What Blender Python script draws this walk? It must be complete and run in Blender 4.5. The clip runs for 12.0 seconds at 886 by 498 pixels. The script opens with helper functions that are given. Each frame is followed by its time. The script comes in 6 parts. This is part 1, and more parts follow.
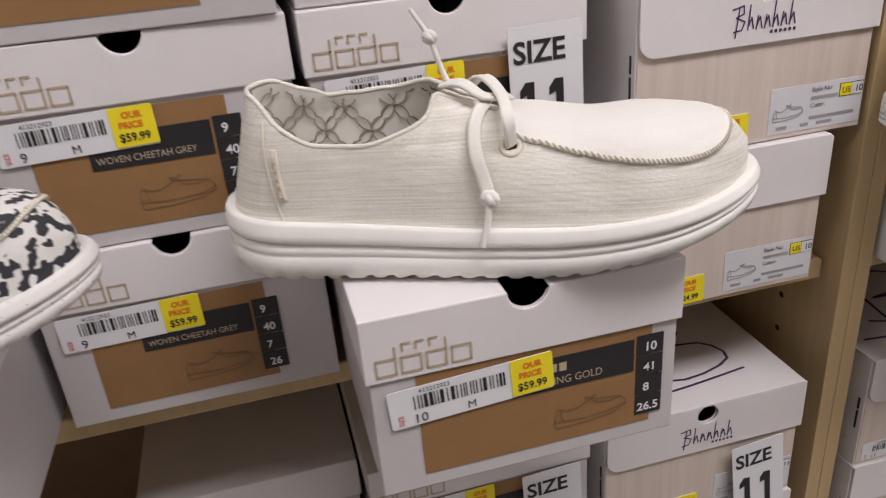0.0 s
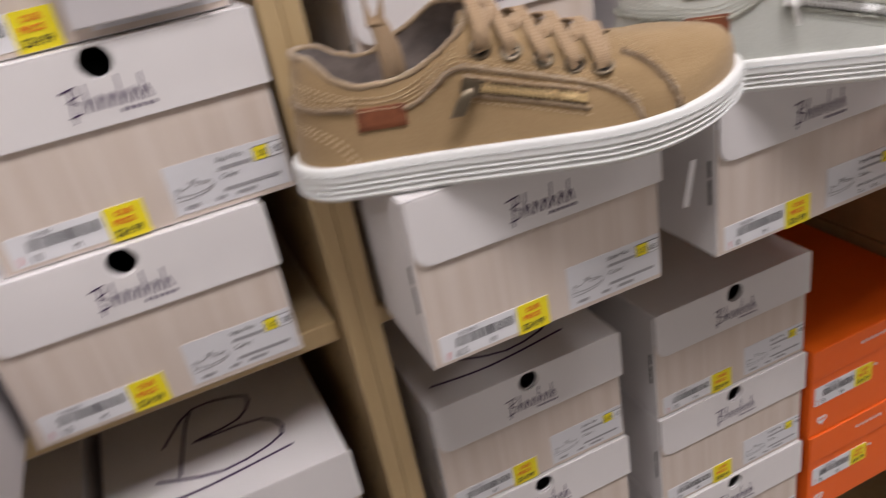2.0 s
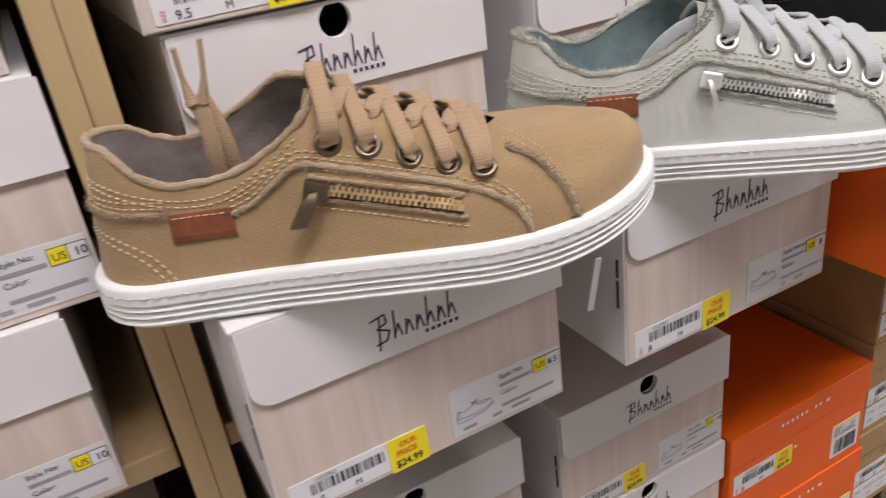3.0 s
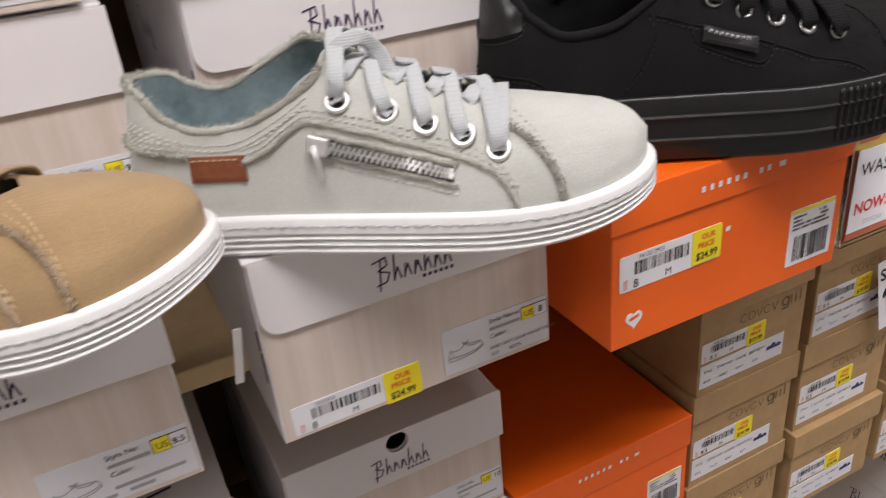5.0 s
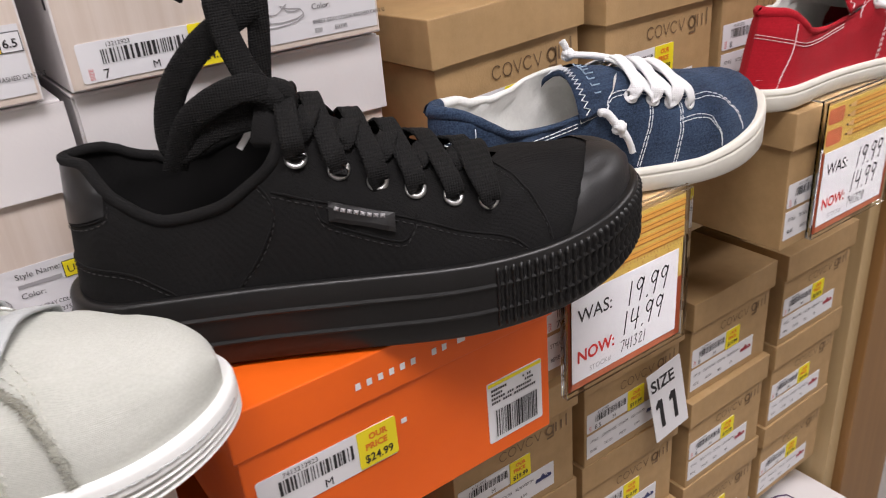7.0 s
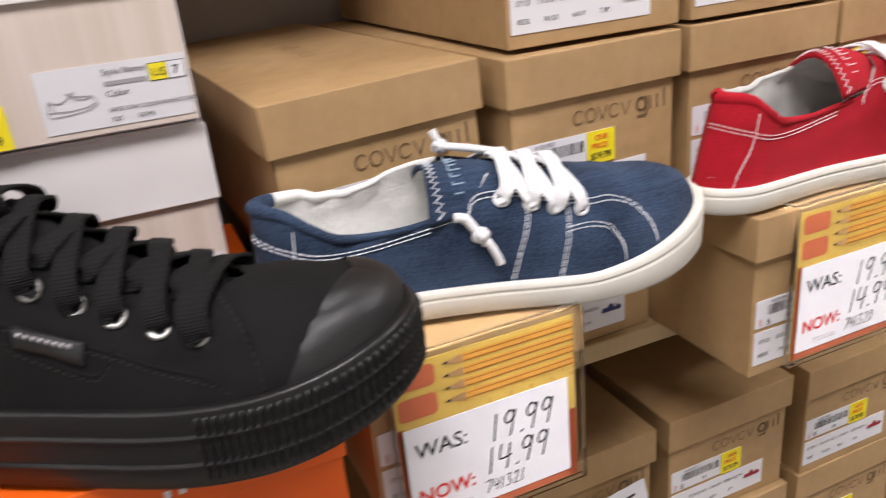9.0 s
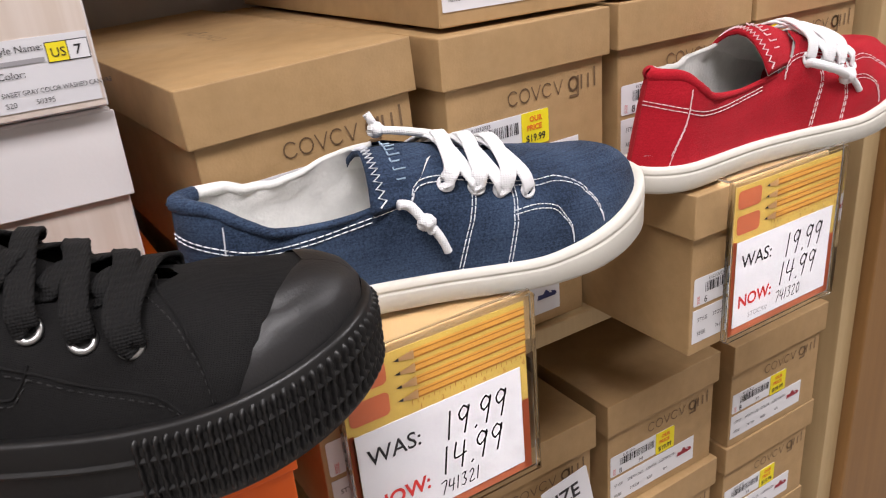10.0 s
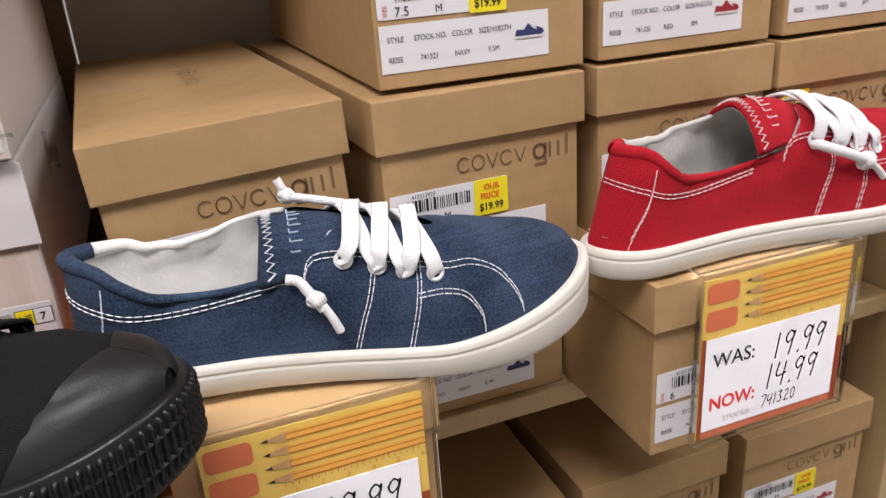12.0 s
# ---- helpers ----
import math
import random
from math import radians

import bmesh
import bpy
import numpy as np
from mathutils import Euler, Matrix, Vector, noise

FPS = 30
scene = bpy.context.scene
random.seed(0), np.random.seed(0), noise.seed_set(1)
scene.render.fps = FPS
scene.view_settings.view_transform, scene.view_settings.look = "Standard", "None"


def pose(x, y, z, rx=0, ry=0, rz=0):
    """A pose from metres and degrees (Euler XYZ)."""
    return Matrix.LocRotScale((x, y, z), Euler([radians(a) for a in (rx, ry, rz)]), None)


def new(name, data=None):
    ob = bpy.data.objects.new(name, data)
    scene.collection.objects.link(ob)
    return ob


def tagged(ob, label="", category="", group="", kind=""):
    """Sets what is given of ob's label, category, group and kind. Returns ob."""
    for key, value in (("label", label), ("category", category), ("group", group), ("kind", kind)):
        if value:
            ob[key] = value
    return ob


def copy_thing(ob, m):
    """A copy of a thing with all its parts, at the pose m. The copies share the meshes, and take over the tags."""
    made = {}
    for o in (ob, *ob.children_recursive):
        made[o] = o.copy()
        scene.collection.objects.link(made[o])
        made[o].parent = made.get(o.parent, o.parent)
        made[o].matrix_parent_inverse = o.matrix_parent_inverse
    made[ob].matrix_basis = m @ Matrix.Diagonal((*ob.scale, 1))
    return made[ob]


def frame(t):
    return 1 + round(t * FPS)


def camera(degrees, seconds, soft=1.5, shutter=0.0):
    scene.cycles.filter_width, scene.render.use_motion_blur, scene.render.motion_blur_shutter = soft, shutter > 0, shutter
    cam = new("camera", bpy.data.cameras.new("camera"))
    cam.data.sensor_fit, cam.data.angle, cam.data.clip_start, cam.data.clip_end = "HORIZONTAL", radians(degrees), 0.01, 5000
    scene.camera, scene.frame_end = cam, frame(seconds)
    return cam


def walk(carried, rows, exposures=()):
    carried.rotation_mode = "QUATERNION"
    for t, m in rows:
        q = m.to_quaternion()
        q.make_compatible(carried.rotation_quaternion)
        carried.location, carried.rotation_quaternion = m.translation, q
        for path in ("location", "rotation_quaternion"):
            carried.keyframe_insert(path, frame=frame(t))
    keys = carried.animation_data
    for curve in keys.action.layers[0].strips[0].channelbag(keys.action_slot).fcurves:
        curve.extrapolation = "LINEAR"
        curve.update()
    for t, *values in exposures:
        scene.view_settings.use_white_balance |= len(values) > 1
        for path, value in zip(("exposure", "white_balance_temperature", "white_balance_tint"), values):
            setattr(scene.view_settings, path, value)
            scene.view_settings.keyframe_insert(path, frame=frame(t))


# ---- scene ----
cam = camera(59.5, 12.0, soft=1.1, shutter=0.5)
METRES, EYE, TILT, LEAN, TURN = 1.3, 1.45, 0.0, 0.0, -12.9
ROWS = [
    (0.0, 0.0, 0.0, 0.0, -2.2, -25.96, 4.53),
    (0.5, 0.0193, 0.0152, -0.0076, -1.52, -26.38, 3.61),
    (1.0, 0.0624, 0.0108, -0.004, 0.84, -26.55, 4.58),
    (1.5, 0.1646, 0.0037, -0.0113, -0.89, -26.86, 5.37),
    (2.0, 0.2436, 0.0327, -0.0061, -11.22, -27.63, 9.91),
    (2.5, 0.2594, 0.0946, -0.0032, -15.97, -26.96, 8.5),
    (4.5, 0.4005, 0.1109, -0.0143, -13.98, -28.19, 4.7),
    (5.0, 0.4394, 0.1049, -0.0064, -14.16, -28.11, 5.41),
    (5.5, 0.4604, 0.1184, -0.0051, -16.7, -27.14, 7.62),
    (6.0, 0.4607, 0.1248, 0.0067, -22.54, -26.71, 6.14),
    (6.5, 0.512, 0.1405, 0.0152, -25.74, -25.55, 4.45),
    (8.5, 0.6503, 0.1521, -0.0082, -9.04, -25.24, 5.58),
    (9.0, 0.707, 0.1616, 0.0139, -11.13, -22.58, 5.33),
    (9.5, 0.7181, 0.1697, 0.0057, -14.75, -22.72, 5.24),
    (10.0, 0.6921, 0.1822, 0.0045, -19.19, -23.36, 4.93),
    (10.5, 0.6918, 0.1924, 0.0125, -20.31, -23.59, 4.58),
    (11.0, 0.7426, 0.1983, 0.0129, -18.74, -23.63, 4.23),
    (11.5, 0.7661, 0.1942, 0.0128, -13.45, -23.31, 3.38),
    (12.0, 0.7855, 0.1876, 0.0176, -8.13, -22.13, 3.9),
]
walk(cam, [(t, pose(0, 0, EYE, TILT, LEAN, TURN) @ pose(METRES * x, METRES * y, METRES * z, 90 + pitch, roll, yaw)) for t, x, y, z, yaw, pitch, roll in ROWS],
     [(0.0, -0.36), (1.5, -0.33), (2.5, -0.15), (4.5, -0.04), (6.5, -0.02), (8.5, 0.18), (9.5, 0.20), (12.0, 0.04)])

# ---- light: rows of fluorescent troffers over the aisle ----
world = bpy.data.worlds.new("store_air")
scene.world = world
world.use_nodes = True
world.node_tree.nodes["Background"].inputs[0].default_value = (0.9, 0.93, 1.0, 1)
world.node_tree.nodes["Background"].inputs[1].default_value = 0.0
LAMP_W = 33.0
for lx in (-1.6, 0.6, 2.8):
    for ly in (-0.45, 1.5):
        lamp = bpy.data.lights.new("troffer_lamp", "AREA")
        lamp.shape, lamp.size, lamp.size_y = "RECTANGLE", 1.2, 0.55
        lamp.energy, lamp.color = LAMP_W * (1.0 if ly < 0 else 0.45) * {-1.6: 0.6, 0.6: 1.15, 2.8: 1.0}[lx], (1.0, 0.95, 0.99)
        new("troffer_lamp", lamp).matrix_world = pose(lx, ly, 2.965)


# ---- materials ----
def material(name, base, rough=0.6, metal=0.0, spec=0.4, vary=0.06, vscale=30.0, bump=0.0, bscale=400.0,
             stretch=(1, 1, 1), second=None, dirt=0.0, sheen=0.0, warp=0.0):
    """A surface with grain (fine bump), cloudy variation of its colour and optional darker specks."""
    m = bpy.data.materials.new(name)
    m.use_nodes = True
    t = m.node_tree
    n, l = t.nodes, t.links
    b = n["Principled BSDF"]
    b.inputs["Roughness"].default_value = rough
    b.inputs["Metallic"].default_value = metal
    b.inputs["Specular IOR Level"].default_value = spec
    b.inputs["Sheen Weight"].default_value = sheen
    co = n.new("ShaderNodeTexCoord")
    mp = n.new("ShaderNodeMapping")
    mp.inputs["Scale"].default_value = stretch
    l.new(co.outputs["Object"], mp.inputs["Vector"])
    cloud = n.new("ShaderNodeTexNoise")
    cloud.inputs["Scale"].default_value = vscale
    cloud.inputs["Detail"].default_value = 6
    cloud.inputs["Roughness"].default_value = 0.65
    l.new(mp.outputs[0], cloud.inputs["Vector"])
    ramp = n.new("ShaderNodeValToRGB")
    two = second or tuple(c * (1 - 3 * vary) for c in base)
    ramp.color_ramp.elements[0].position, ramp.color_ramp.elements[1].position = 0.3, 0.62
    ramp.color_ramp.elements[0].color = (*two, 1)
    ramp.color_ramp.elements[1].color = (*base, 1)
    l.new(cloud.outputs["Fac"], ramp.inputs["Fac"])
    colour = ramp.outputs["Color"]
    if dirt:
        spot = n.new("ShaderNodeTexNoise")
        spot.inputs["Scale"].default_value = vscale * 0.17
        spot.inputs["Detail"].default_value = 8
        l.new(co.outputs["Object"], spot.inputs["Vector"])
        cut = n.new("ShaderNodeMapRange")
        cut.inputs["From Min"].default_value, cut.inputs["From Max"].default_value = 0.52, 0.75
        cut.inputs["To Max"].default_value = dirt
        l.new(spot.outputs["Fac"], cut.inputs["Value"])
        mix = n.new("ShaderNodeMix")
        mix.data_type = "RGBA"
        mix.inputs[7].default_value = (0.3, 0.26, 0.22, 1)
        l.new(cut.outputs[0], mix.inputs["Factor"])
        l.new(colour, mix.inputs[6])
        colour = mix.outputs[2]
    l.new(colour, b.inputs["Base Color"])
    if bump:
        fine = n.new("ShaderNodeTexNoise")
        fine.inputs["Scale"].default_value = bscale
        fine.inputs["Detail"].default_value = 3
        l.new(mp.outputs[0], fine.inputs["Vector"])
        bp = n.new("ShaderNodeBump")
        bp.inputs["Strength"].default_value = bump
        bp.inputs["Distance"].default_value = 0.0006
        l.new(fine.outputs["Fac"], bp.inputs["Height"])
        out = bp.outputs[0]
        if warp:
            big = n.new("ShaderNodeTexNoise")
            big.inputs["Scale"].default_value = 22
            big.inputs["Detail"].default_value = 2
            l.new(co.outputs["Object"], big.inputs["Vector"])
            b2 = n.new("ShaderNodeBump")
            b2.inputs["Strength"].default_value = warp
            b2.inputs["Distance"].default_value = 0.004
            l.new(big.outputs["Fac"], b2.inputs["Height"])
            l.new(out, b2.inputs["Normal"])
            out = b2.outputs[0]
        l.new(out, b.inputs["Normal"])
    return m


def woven(name, base, second, pitch=1500.0, rough=0.85, depth=0.5, slub=0.25, sheen=0.25, wear_shade=0.1, grit=0.6, spec=0.2, run=11.0, fine=1900.0):
    """Canvas: warp and weft threads as crossed waves, with uneven threads and clouds of faded wear and painted shading.
    """
    m = bpy.data.materials.new(name)
    m.use_nodes = True
    n, l = m.node_tree.nodes, m.node_tree.links
    b = n["Principled BSDF"]
    b.inputs["Roughness"].default_value = rough
    b.inputs["Specular IOR Level"].default_value = spec
    b.inputs["Sheen Weight"].default_value = sheen
    co = n.new("ShaderNodeTexCoord")
    height = None
    for axis in ("X", "Z"):
        w = n.new("ShaderNodeTexWave")
        w.bands_direction = axis
        w.inputs["Scale"].default_value = pitch / 6.28
        w.inputs["Distortion"].default_value = 1.5
        w.inputs["Detail"].default_value = 1
        l.new(co.outputs["Object"], w.inputs["Vector"])
        if height is None:
            height = w.outputs["Fac"]
        else:
            add = n.new("ShaderNodeMath")
            add.operation = "ADD"
            l.new(height, add.inputs[0])
            l.new(w.outputs["Fac"], add.inputs[1])
            height = add.outputs[0]
    mp = n.new("ShaderNodeMapping")
    mp.inputs["Scale"].default_value = (run, 30, fine)
    l.new(co.outputs["Object"], mp.inputs["Vector"])
    thread = n.new("ShaderNodeTexNoise")
    thread.inputs["Scale"].default_value = 1.0
    thread.inputs["Detail"].default_value = 4
    l.new(mp.outputs[0], thread.inputs["Vector"])
    cloud = n.new("ShaderNodeTexNoise")
    cloud.inputs["Scale"].default_value = 28
    cloud.inputs["Detail"].default_value = 7
    l.new(co.outputs["Object"], cloud.inputs["Vector"])
    mul = n.new("ShaderNodeMath")
    mul.operation = "MULTIPLY_ADD"
    mul.inputs[1].default_value = wear_shade * 10
    mul.inputs[2].default_value = 0.5 - wear_shade * 5 - slub * 2.5
    l.new(cloud.outputs["Fac"], mul.inputs[0])
    mixf = n.new("ShaderNodeMath")
    mixf.operation = "MULTIPLY_ADD"
    mixf.use_clamp = True
    mixf.inputs[1].default_value = slub * 5
    l.new(thread.outputs["Fac"], mixf.inputs[0])
    speck = n.new("ShaderNodeTexNoise")
    speck.inputs["Scale"].default_value = 950
    speck.inputs["Detail"].default_value = 3
    l.new(co.outputs["Object"], speck.inputs["Vector"])
    gr = n.new("ShaderNodeMath")
    gr.operation = "MULTIPLY_ADD"
    gr.inputs[1].default_value = grit * 2
    l.new(speck.outputs["Fac"], gr.inputs[0])
    l.new(mul.outputs[0], gr.inputs[2])
    mul.inputs[2].default_value -= grit
    l.new(gr.outputs[0], mixf.inputs[2])
    ramp = n.new("ShaderNodeMix")
    ramp.data_type = "RGBA"
    ramp.inputs[6].default_value = (*second, 1)
    ramp.inputs[7].default_value = (*base, 1)
    l.new(mixf.outputs[0], ramp.inputs["Factor"])
    l.new(ramp.outputs[2], b.inputs["Base Color"])
    s = n.new("ShaderNodeMath")
    s.operation = "MULTIPLY_ADD"
    s.inputs[1].default_value = 1.5
    l.new(thread.outputs["Fac"], s.inputs[0])
    sp = n.new("ShaderNodeMath")
    sp.operation = "MULTIPLY_ADD"
    sp.inputs[1].default_value = 1.6
    l.new(speck.outputs["Fac"], sp.inputs[0])
    l.new(height, sp.inputs[2])
    l.new(sp.outputs[0], s.inputs[2])
    bp = n.new("ShaderNodeBump")
    bp.inputs["Strength"].default_value = depth
    bp.inputs["Distance"].default_value = 0.0008
    l.new(s.outputs[0], bp.inputs["Height"])
    l.new(bp.outputs[0], b.inputs["Normal"])
    return m


WHITE_CARD = material("white_coated_card", (0.74, 0.705, 0.70), 0.42, vary=0.012, vscale=9, bump=0.12, bscale=500, dirt=0.04, warp=0.35)
GREY_CARD = material("pale_grey_card", (0.55, 0.515, 0.52), 0.5, vary=0.02, vscale=12, bump=0.12, bscale=500, dirt=0.06, warp=0.3)
GRAIN_CARD = material("woodgrain_print_card", (0.655, 0.565, 0.50), 0.5, vary=0.02, vscale=1.0, bump=0.08,
                      second=(0.585, 0.485, 0.41), stretch=(150, 3, 4), warp=0.3)
KRAFT = material("kraft_cardboard", (0.425, 0.272, 0.128), 0.6, vary=0.03, vscale=55, bump=0.3, bscale=650,
                 second=(0.365, 0.232, 0.105), dirt=0.12, warp=0.5)
KRAFT_DARK = material("brown_kraft_panel_print", (0.29, 0.155, 0.062), 0.55, vary=0.03, vscale=60, bump=0.1)
ORANGE = material("orange_coated_card", (0.86, 0.132, 0.009), 0.42, vary=0.015, vscale=10, bump=0.08, bscale=350, dirt=0.03, warp=0.35)
PAPER = material("label_paper", (0.75, 0.74, 0.76), 0.5, vary=0.008, vscale=30)
PAPER_GREY = material("grey_label_paper", (0.68, 0.67, 0.69), 0.5, vary=0.01, vscale=30)
YELLOW = material("yellow_sticker", (0.87, 0.72, 0.02), 0.5, vary=0.01, vscale=40)
INK = material("black_ink", (0.02, 0.018, 0.02), 0.5, vary=0.0)
GREY_INK = material("grey_ink", (0.33, 0.32, 0.33), 0.6, vary=0.0)
BROWN_INK = material("brown_ink", (0.17, 0.105, 0.055), 0.6, vary=0.0)
TAN_INK = material("tan_ink", (0.47, 0.37, 0.26), 0.6, vary=0.0)
RED_INK = material("red_ink", (0.62, 0.035, 0.03), 0.5, vary=0.0)
ORANGE_INK = material("orange_ink", (0.76, 0.2, 0.02), 0.5, vary=0.0)
VIOLET_INK = material("dark_violet_ink", (0.06, 0.03, 0.09), 0.5, vary=0.0)
LAMINATE = material("birch_laminate", (0.50, 0.365, 0.195), 0.42, vary=0.05, vscale=1.0, bump=0.05, second=(0.44, 0.31, 0.155), stretch=(60, 60, 3))
LAMINATE_DARK = material("honey_laminate", (0.27, 0.142, 0.05), 0.4, vary=0.05, vscale=1.0, bump=0.05, second=(0.21, 0.105, 0.036), stretch=(50, 50, 2.5))
# back board with the light falling on it put into its colour
LIT_BOARD = material("lit_hardboard", (0.42, 0.365, 0.32), 0.6, vary=0.04, vscale=20, bump=0.1)
BROWN_BOARD = material("brown_hardboard", (0.17, 0.105, 0.06), 0.5, vary=0.05, vscale=30, bump=0.1)
FLOOR_M = material("vinyl_floor_tile", (0.30, 0.28, 0.26), 0.25, vary=0.04, vscale=18, dirt=0.1)
WALL_M = material("painted_plaster", (0.68, 0.655, 0.62), 0.8, vary=0.02, vscale=6, bump=0.1)
CEIL_M = material("ceiling_tile", (0.78, 0.77, 0.74), 0.9, vary=0.03, vscale=60, bump=0.4, bscale=120)


def glowing(name, colour, strength):
    m = bpy.data.materials.new(name)
    m.use_nodes = True
    b = m.node_tree.nodes["Principled BSDF"]
    b.inputs["Base Color"].default_value = (0.9, 0.9, 0.9, 1)
    b.inputs["Emission Color"].default_value = (*colour, 1)
    b.inputs["Emission Strength"].default_value = strength
    return m


def clear(name, tint=(1, 1, 1), rough=0.03):
    m = bpy.data.materials.new(name)
    m.use_nodes = True
    b = m.node_tree.nodes["Principled BSDF"]
    b.inputs["Base Color"].default_value = (*tint, 1)
    b.inputs["Roughness"].default_value = rough
    b.inputs["IOR"].default_value = 1.12
    b.inputs["Transmission Weight"].default_value = 1.0
    return m


ACRYLIC = clear("clear_acrylic", (0.97, 0.98, 0.97))
DIFFUSER = glowing("lit_diffuser", (1.0, 0.96, 0.92), 2.5)


# ---- helpers for meshes ----
JOINED = ("barcode", "collar_threads", "seam_threads", "stitching", "sole_stitching", "zip_teeth", "small_print", "style_print", "name_print", "logo", "logo_bold", "logo_bar",
          "seam_stitching", "ruler_ticks", "lining_print", "tag_stitching", "tag_marks", "tab_marks", "shoe_drawing", "marker_scribble")

def part(name, bm, mat, parent=None, label="", smooth=False, at=None):
    me = bpy.data.meshes.new(name)
    bm.to_mesh(me)
    bm.free()
    return placed(name, me, mat, parent, label, smooth, at)


def placed(name, me, mat, parent=None, label="", smooth=False, at=None):
    ob = new(name, me)
    if mat and not me.materials:
        me.materials.append(mat)
    if smooth:
        me.polygons.foreach_set("use_smooth", [True] * len(me.polygons))
    if parent:
        ob.parent = parent
    if at is not None:
        ob.matrix_basis = at
    if label:
        tagged(ob, label)
    if name in JOINED:
        tagged(ob, kind="stuff")
    return ob


def thing(name, m, label, category, group="", kind=""):
    ob = new(name)
    ob.empty_display_size = 0.02
    ob.matrix_basis = m
    return tagged(ob, label, category, group, kind)


def add_box(bm, x0, x1, y0, y1, z0, z1):
    r = bmesh.ops.create_cube(bm, size=1.0)
    bmesh.ops.transform(bm, matrix=Matrix.Translation(((x0 + x1) / 2, (y0 + y1) / 2, (z0 + z1) / 2))
                        @ Matrix.Diagonal((x1 - x0, y1 - y0, z1 - z0, 1)), verts=r["verts"])
    return r["verts"]


def solid(x0, x1, y0, y1, z0, z1, bevel=0.0, segs=2):
    bm = bmesh.new()
    add_box(bm, x0, x1, y0, y1, z0, z1)
    if bevel:
        bmesh.ops.bevel(bm, geom=bm.edges[:], offset=bevel, segments=segs, affect="EDGES", profile=0.6)
    return bm


def slab(points, y0, y1):
    """A prism: outline in x, z between the depths y0 (front) and y1."""
    bm = bmesh.new()
    a = [bm.verts.new((x, y0, z)) for x, z in points]
    b = [bm.verts.new((x, y1, z)) for x, z in points]
    bm.faces.new(a)
    bm.faces.new(b[::-1])
    for i in range(len(a)):
        j = (i + 1) % len(a)
        bm.faces.new((a[j], a[i], b[i], b[j]))
    bmesh.ops.recalc_face_normals(bm, faces=bm.faces[:])
    return bm


def rounded(x0, x1, z0, z1, r, corners="abcd", steps=5):
    """Outline with rounded corners: a lower left, b lower right, c upper right, d upper left."""
    pts = []
    for key, cx, cz, a0 in (("a", x0, z0, 180), ("b", x1, z0, 270), ("c", x1, z1, 0), ("d", x0, z1, 90)):
        if key not in corners or r <= 0:
            pts.append((cx, cz))
            continue
        ox, oz = cx + (r if cx == x0 else -r), cz + (r if cz == z0 else -r)
        for i in range(steps + 1):
            a = radians(a0 + 90 * i / steps)
            pts.append((ox + r * math.cos(a), oz + r * math.sin(a)))
    return pts


def strokes(lines, width, y0, y1):
    """Pen strokes: polylines in x, z drawn with the given width as thin raised ribbons."""
    bm = bmesh.new()
    for line in lines:
        for (xa, za), (xb, zb) in zip(line, line[1:]):
            d = Vector((xb - xa, zb - za))
            if d.length < 1e-7:
                continue
            d.normalize()
            nx, nz = -d.y * width / 2, d.x * width / 2
            ex, ez = d.x * width * 0.3, d.y * width * 0.3
            q = [(xa - ex + nx, za - ez + nz), (xb + ex + nx, zb + ez + nz), (xb + ex - nx, zb + ez - nz), (xa - ex - nx, za - ez - nz)]
            f = [bm.verts.new((x, y0, z)) for x, z in q]
            bm.faces.new(f[::-1])
    return bm


FONT_CACHE = {}


def words(text, size, bold=0.0, squeeze=1.0):
    """A flat mesh of the text in the built-in font, in x, z, facing -y; origin at its lower left."""
    key = (text, size, bold, squeeze)
    if key not in FONT_CACHE:
        cu = bpy.data.curves.new("writing", "FONT")
        cu.body, cu.size, cu.offset, cu.resolution_u = text, size, bold, 3
        ob = bpy.data.objects.new("writing", cu)
        scene.collection.objects.link(ob)
        bpy.context.view_layer.update()
        me = bpy.data.meshes.new_from_object(ob.evaluated_get(bpy.context.evaluated_depsgraph_get()))
        bpy.data.objects.remove(ob)
        me.transform(Matrix(((squeeze, 0, 0, 0), (0, 0, 1, 0), (0, 1, 0, 0), (0, 0, 0, 1))))
        me.flip_normals()
        me.materials.clear()
        FONT_CACHE[key] = me
    return FONT_CACHE[key].copy()


def write(name, text, size, x, z, y, mat, parent, bold=0.0, squeeze=1.0, turn=0.0):
    return placed(name, words(text, size, bold, squeeze), mat, parent, at=pose(x, y, z, 0, -turn, 0))


def bars(x0, x1, z0, z1, y, seed=1, density=0.55):
    """Barcode: upright bars of uneven width."""
    rnd = random.Random(seed)
    bm = bmesh.new()
    x = x0
    unit = (x1 - x0) / 46
    while x < x1:
        w = unit * rnd.choice((0.6, 0.6, 1.2, 1.8))
        f = [bm.verts.new(p) for p in ((x, y, z0), (min(x + w, x1), y, z0), (min(x + w, x1), y, z1), (x, y, z1))]
        bm.faces.new(f)
        x += w + unit * rnd.choice((0.6, 0.9, 1.5))
    return bm


def rows_of_bars(boxes, y):
    """Unreadable small print: plain bars."""
    bm = bmesh.new()
    for x0, x1, z0, z1 in boxes:
        bm.faces.new([bm.verts.new(p) for p in ((x0, y, z0), (x1, y, z0), (x1, y, z1), (x0, y, z1))])
    return bm


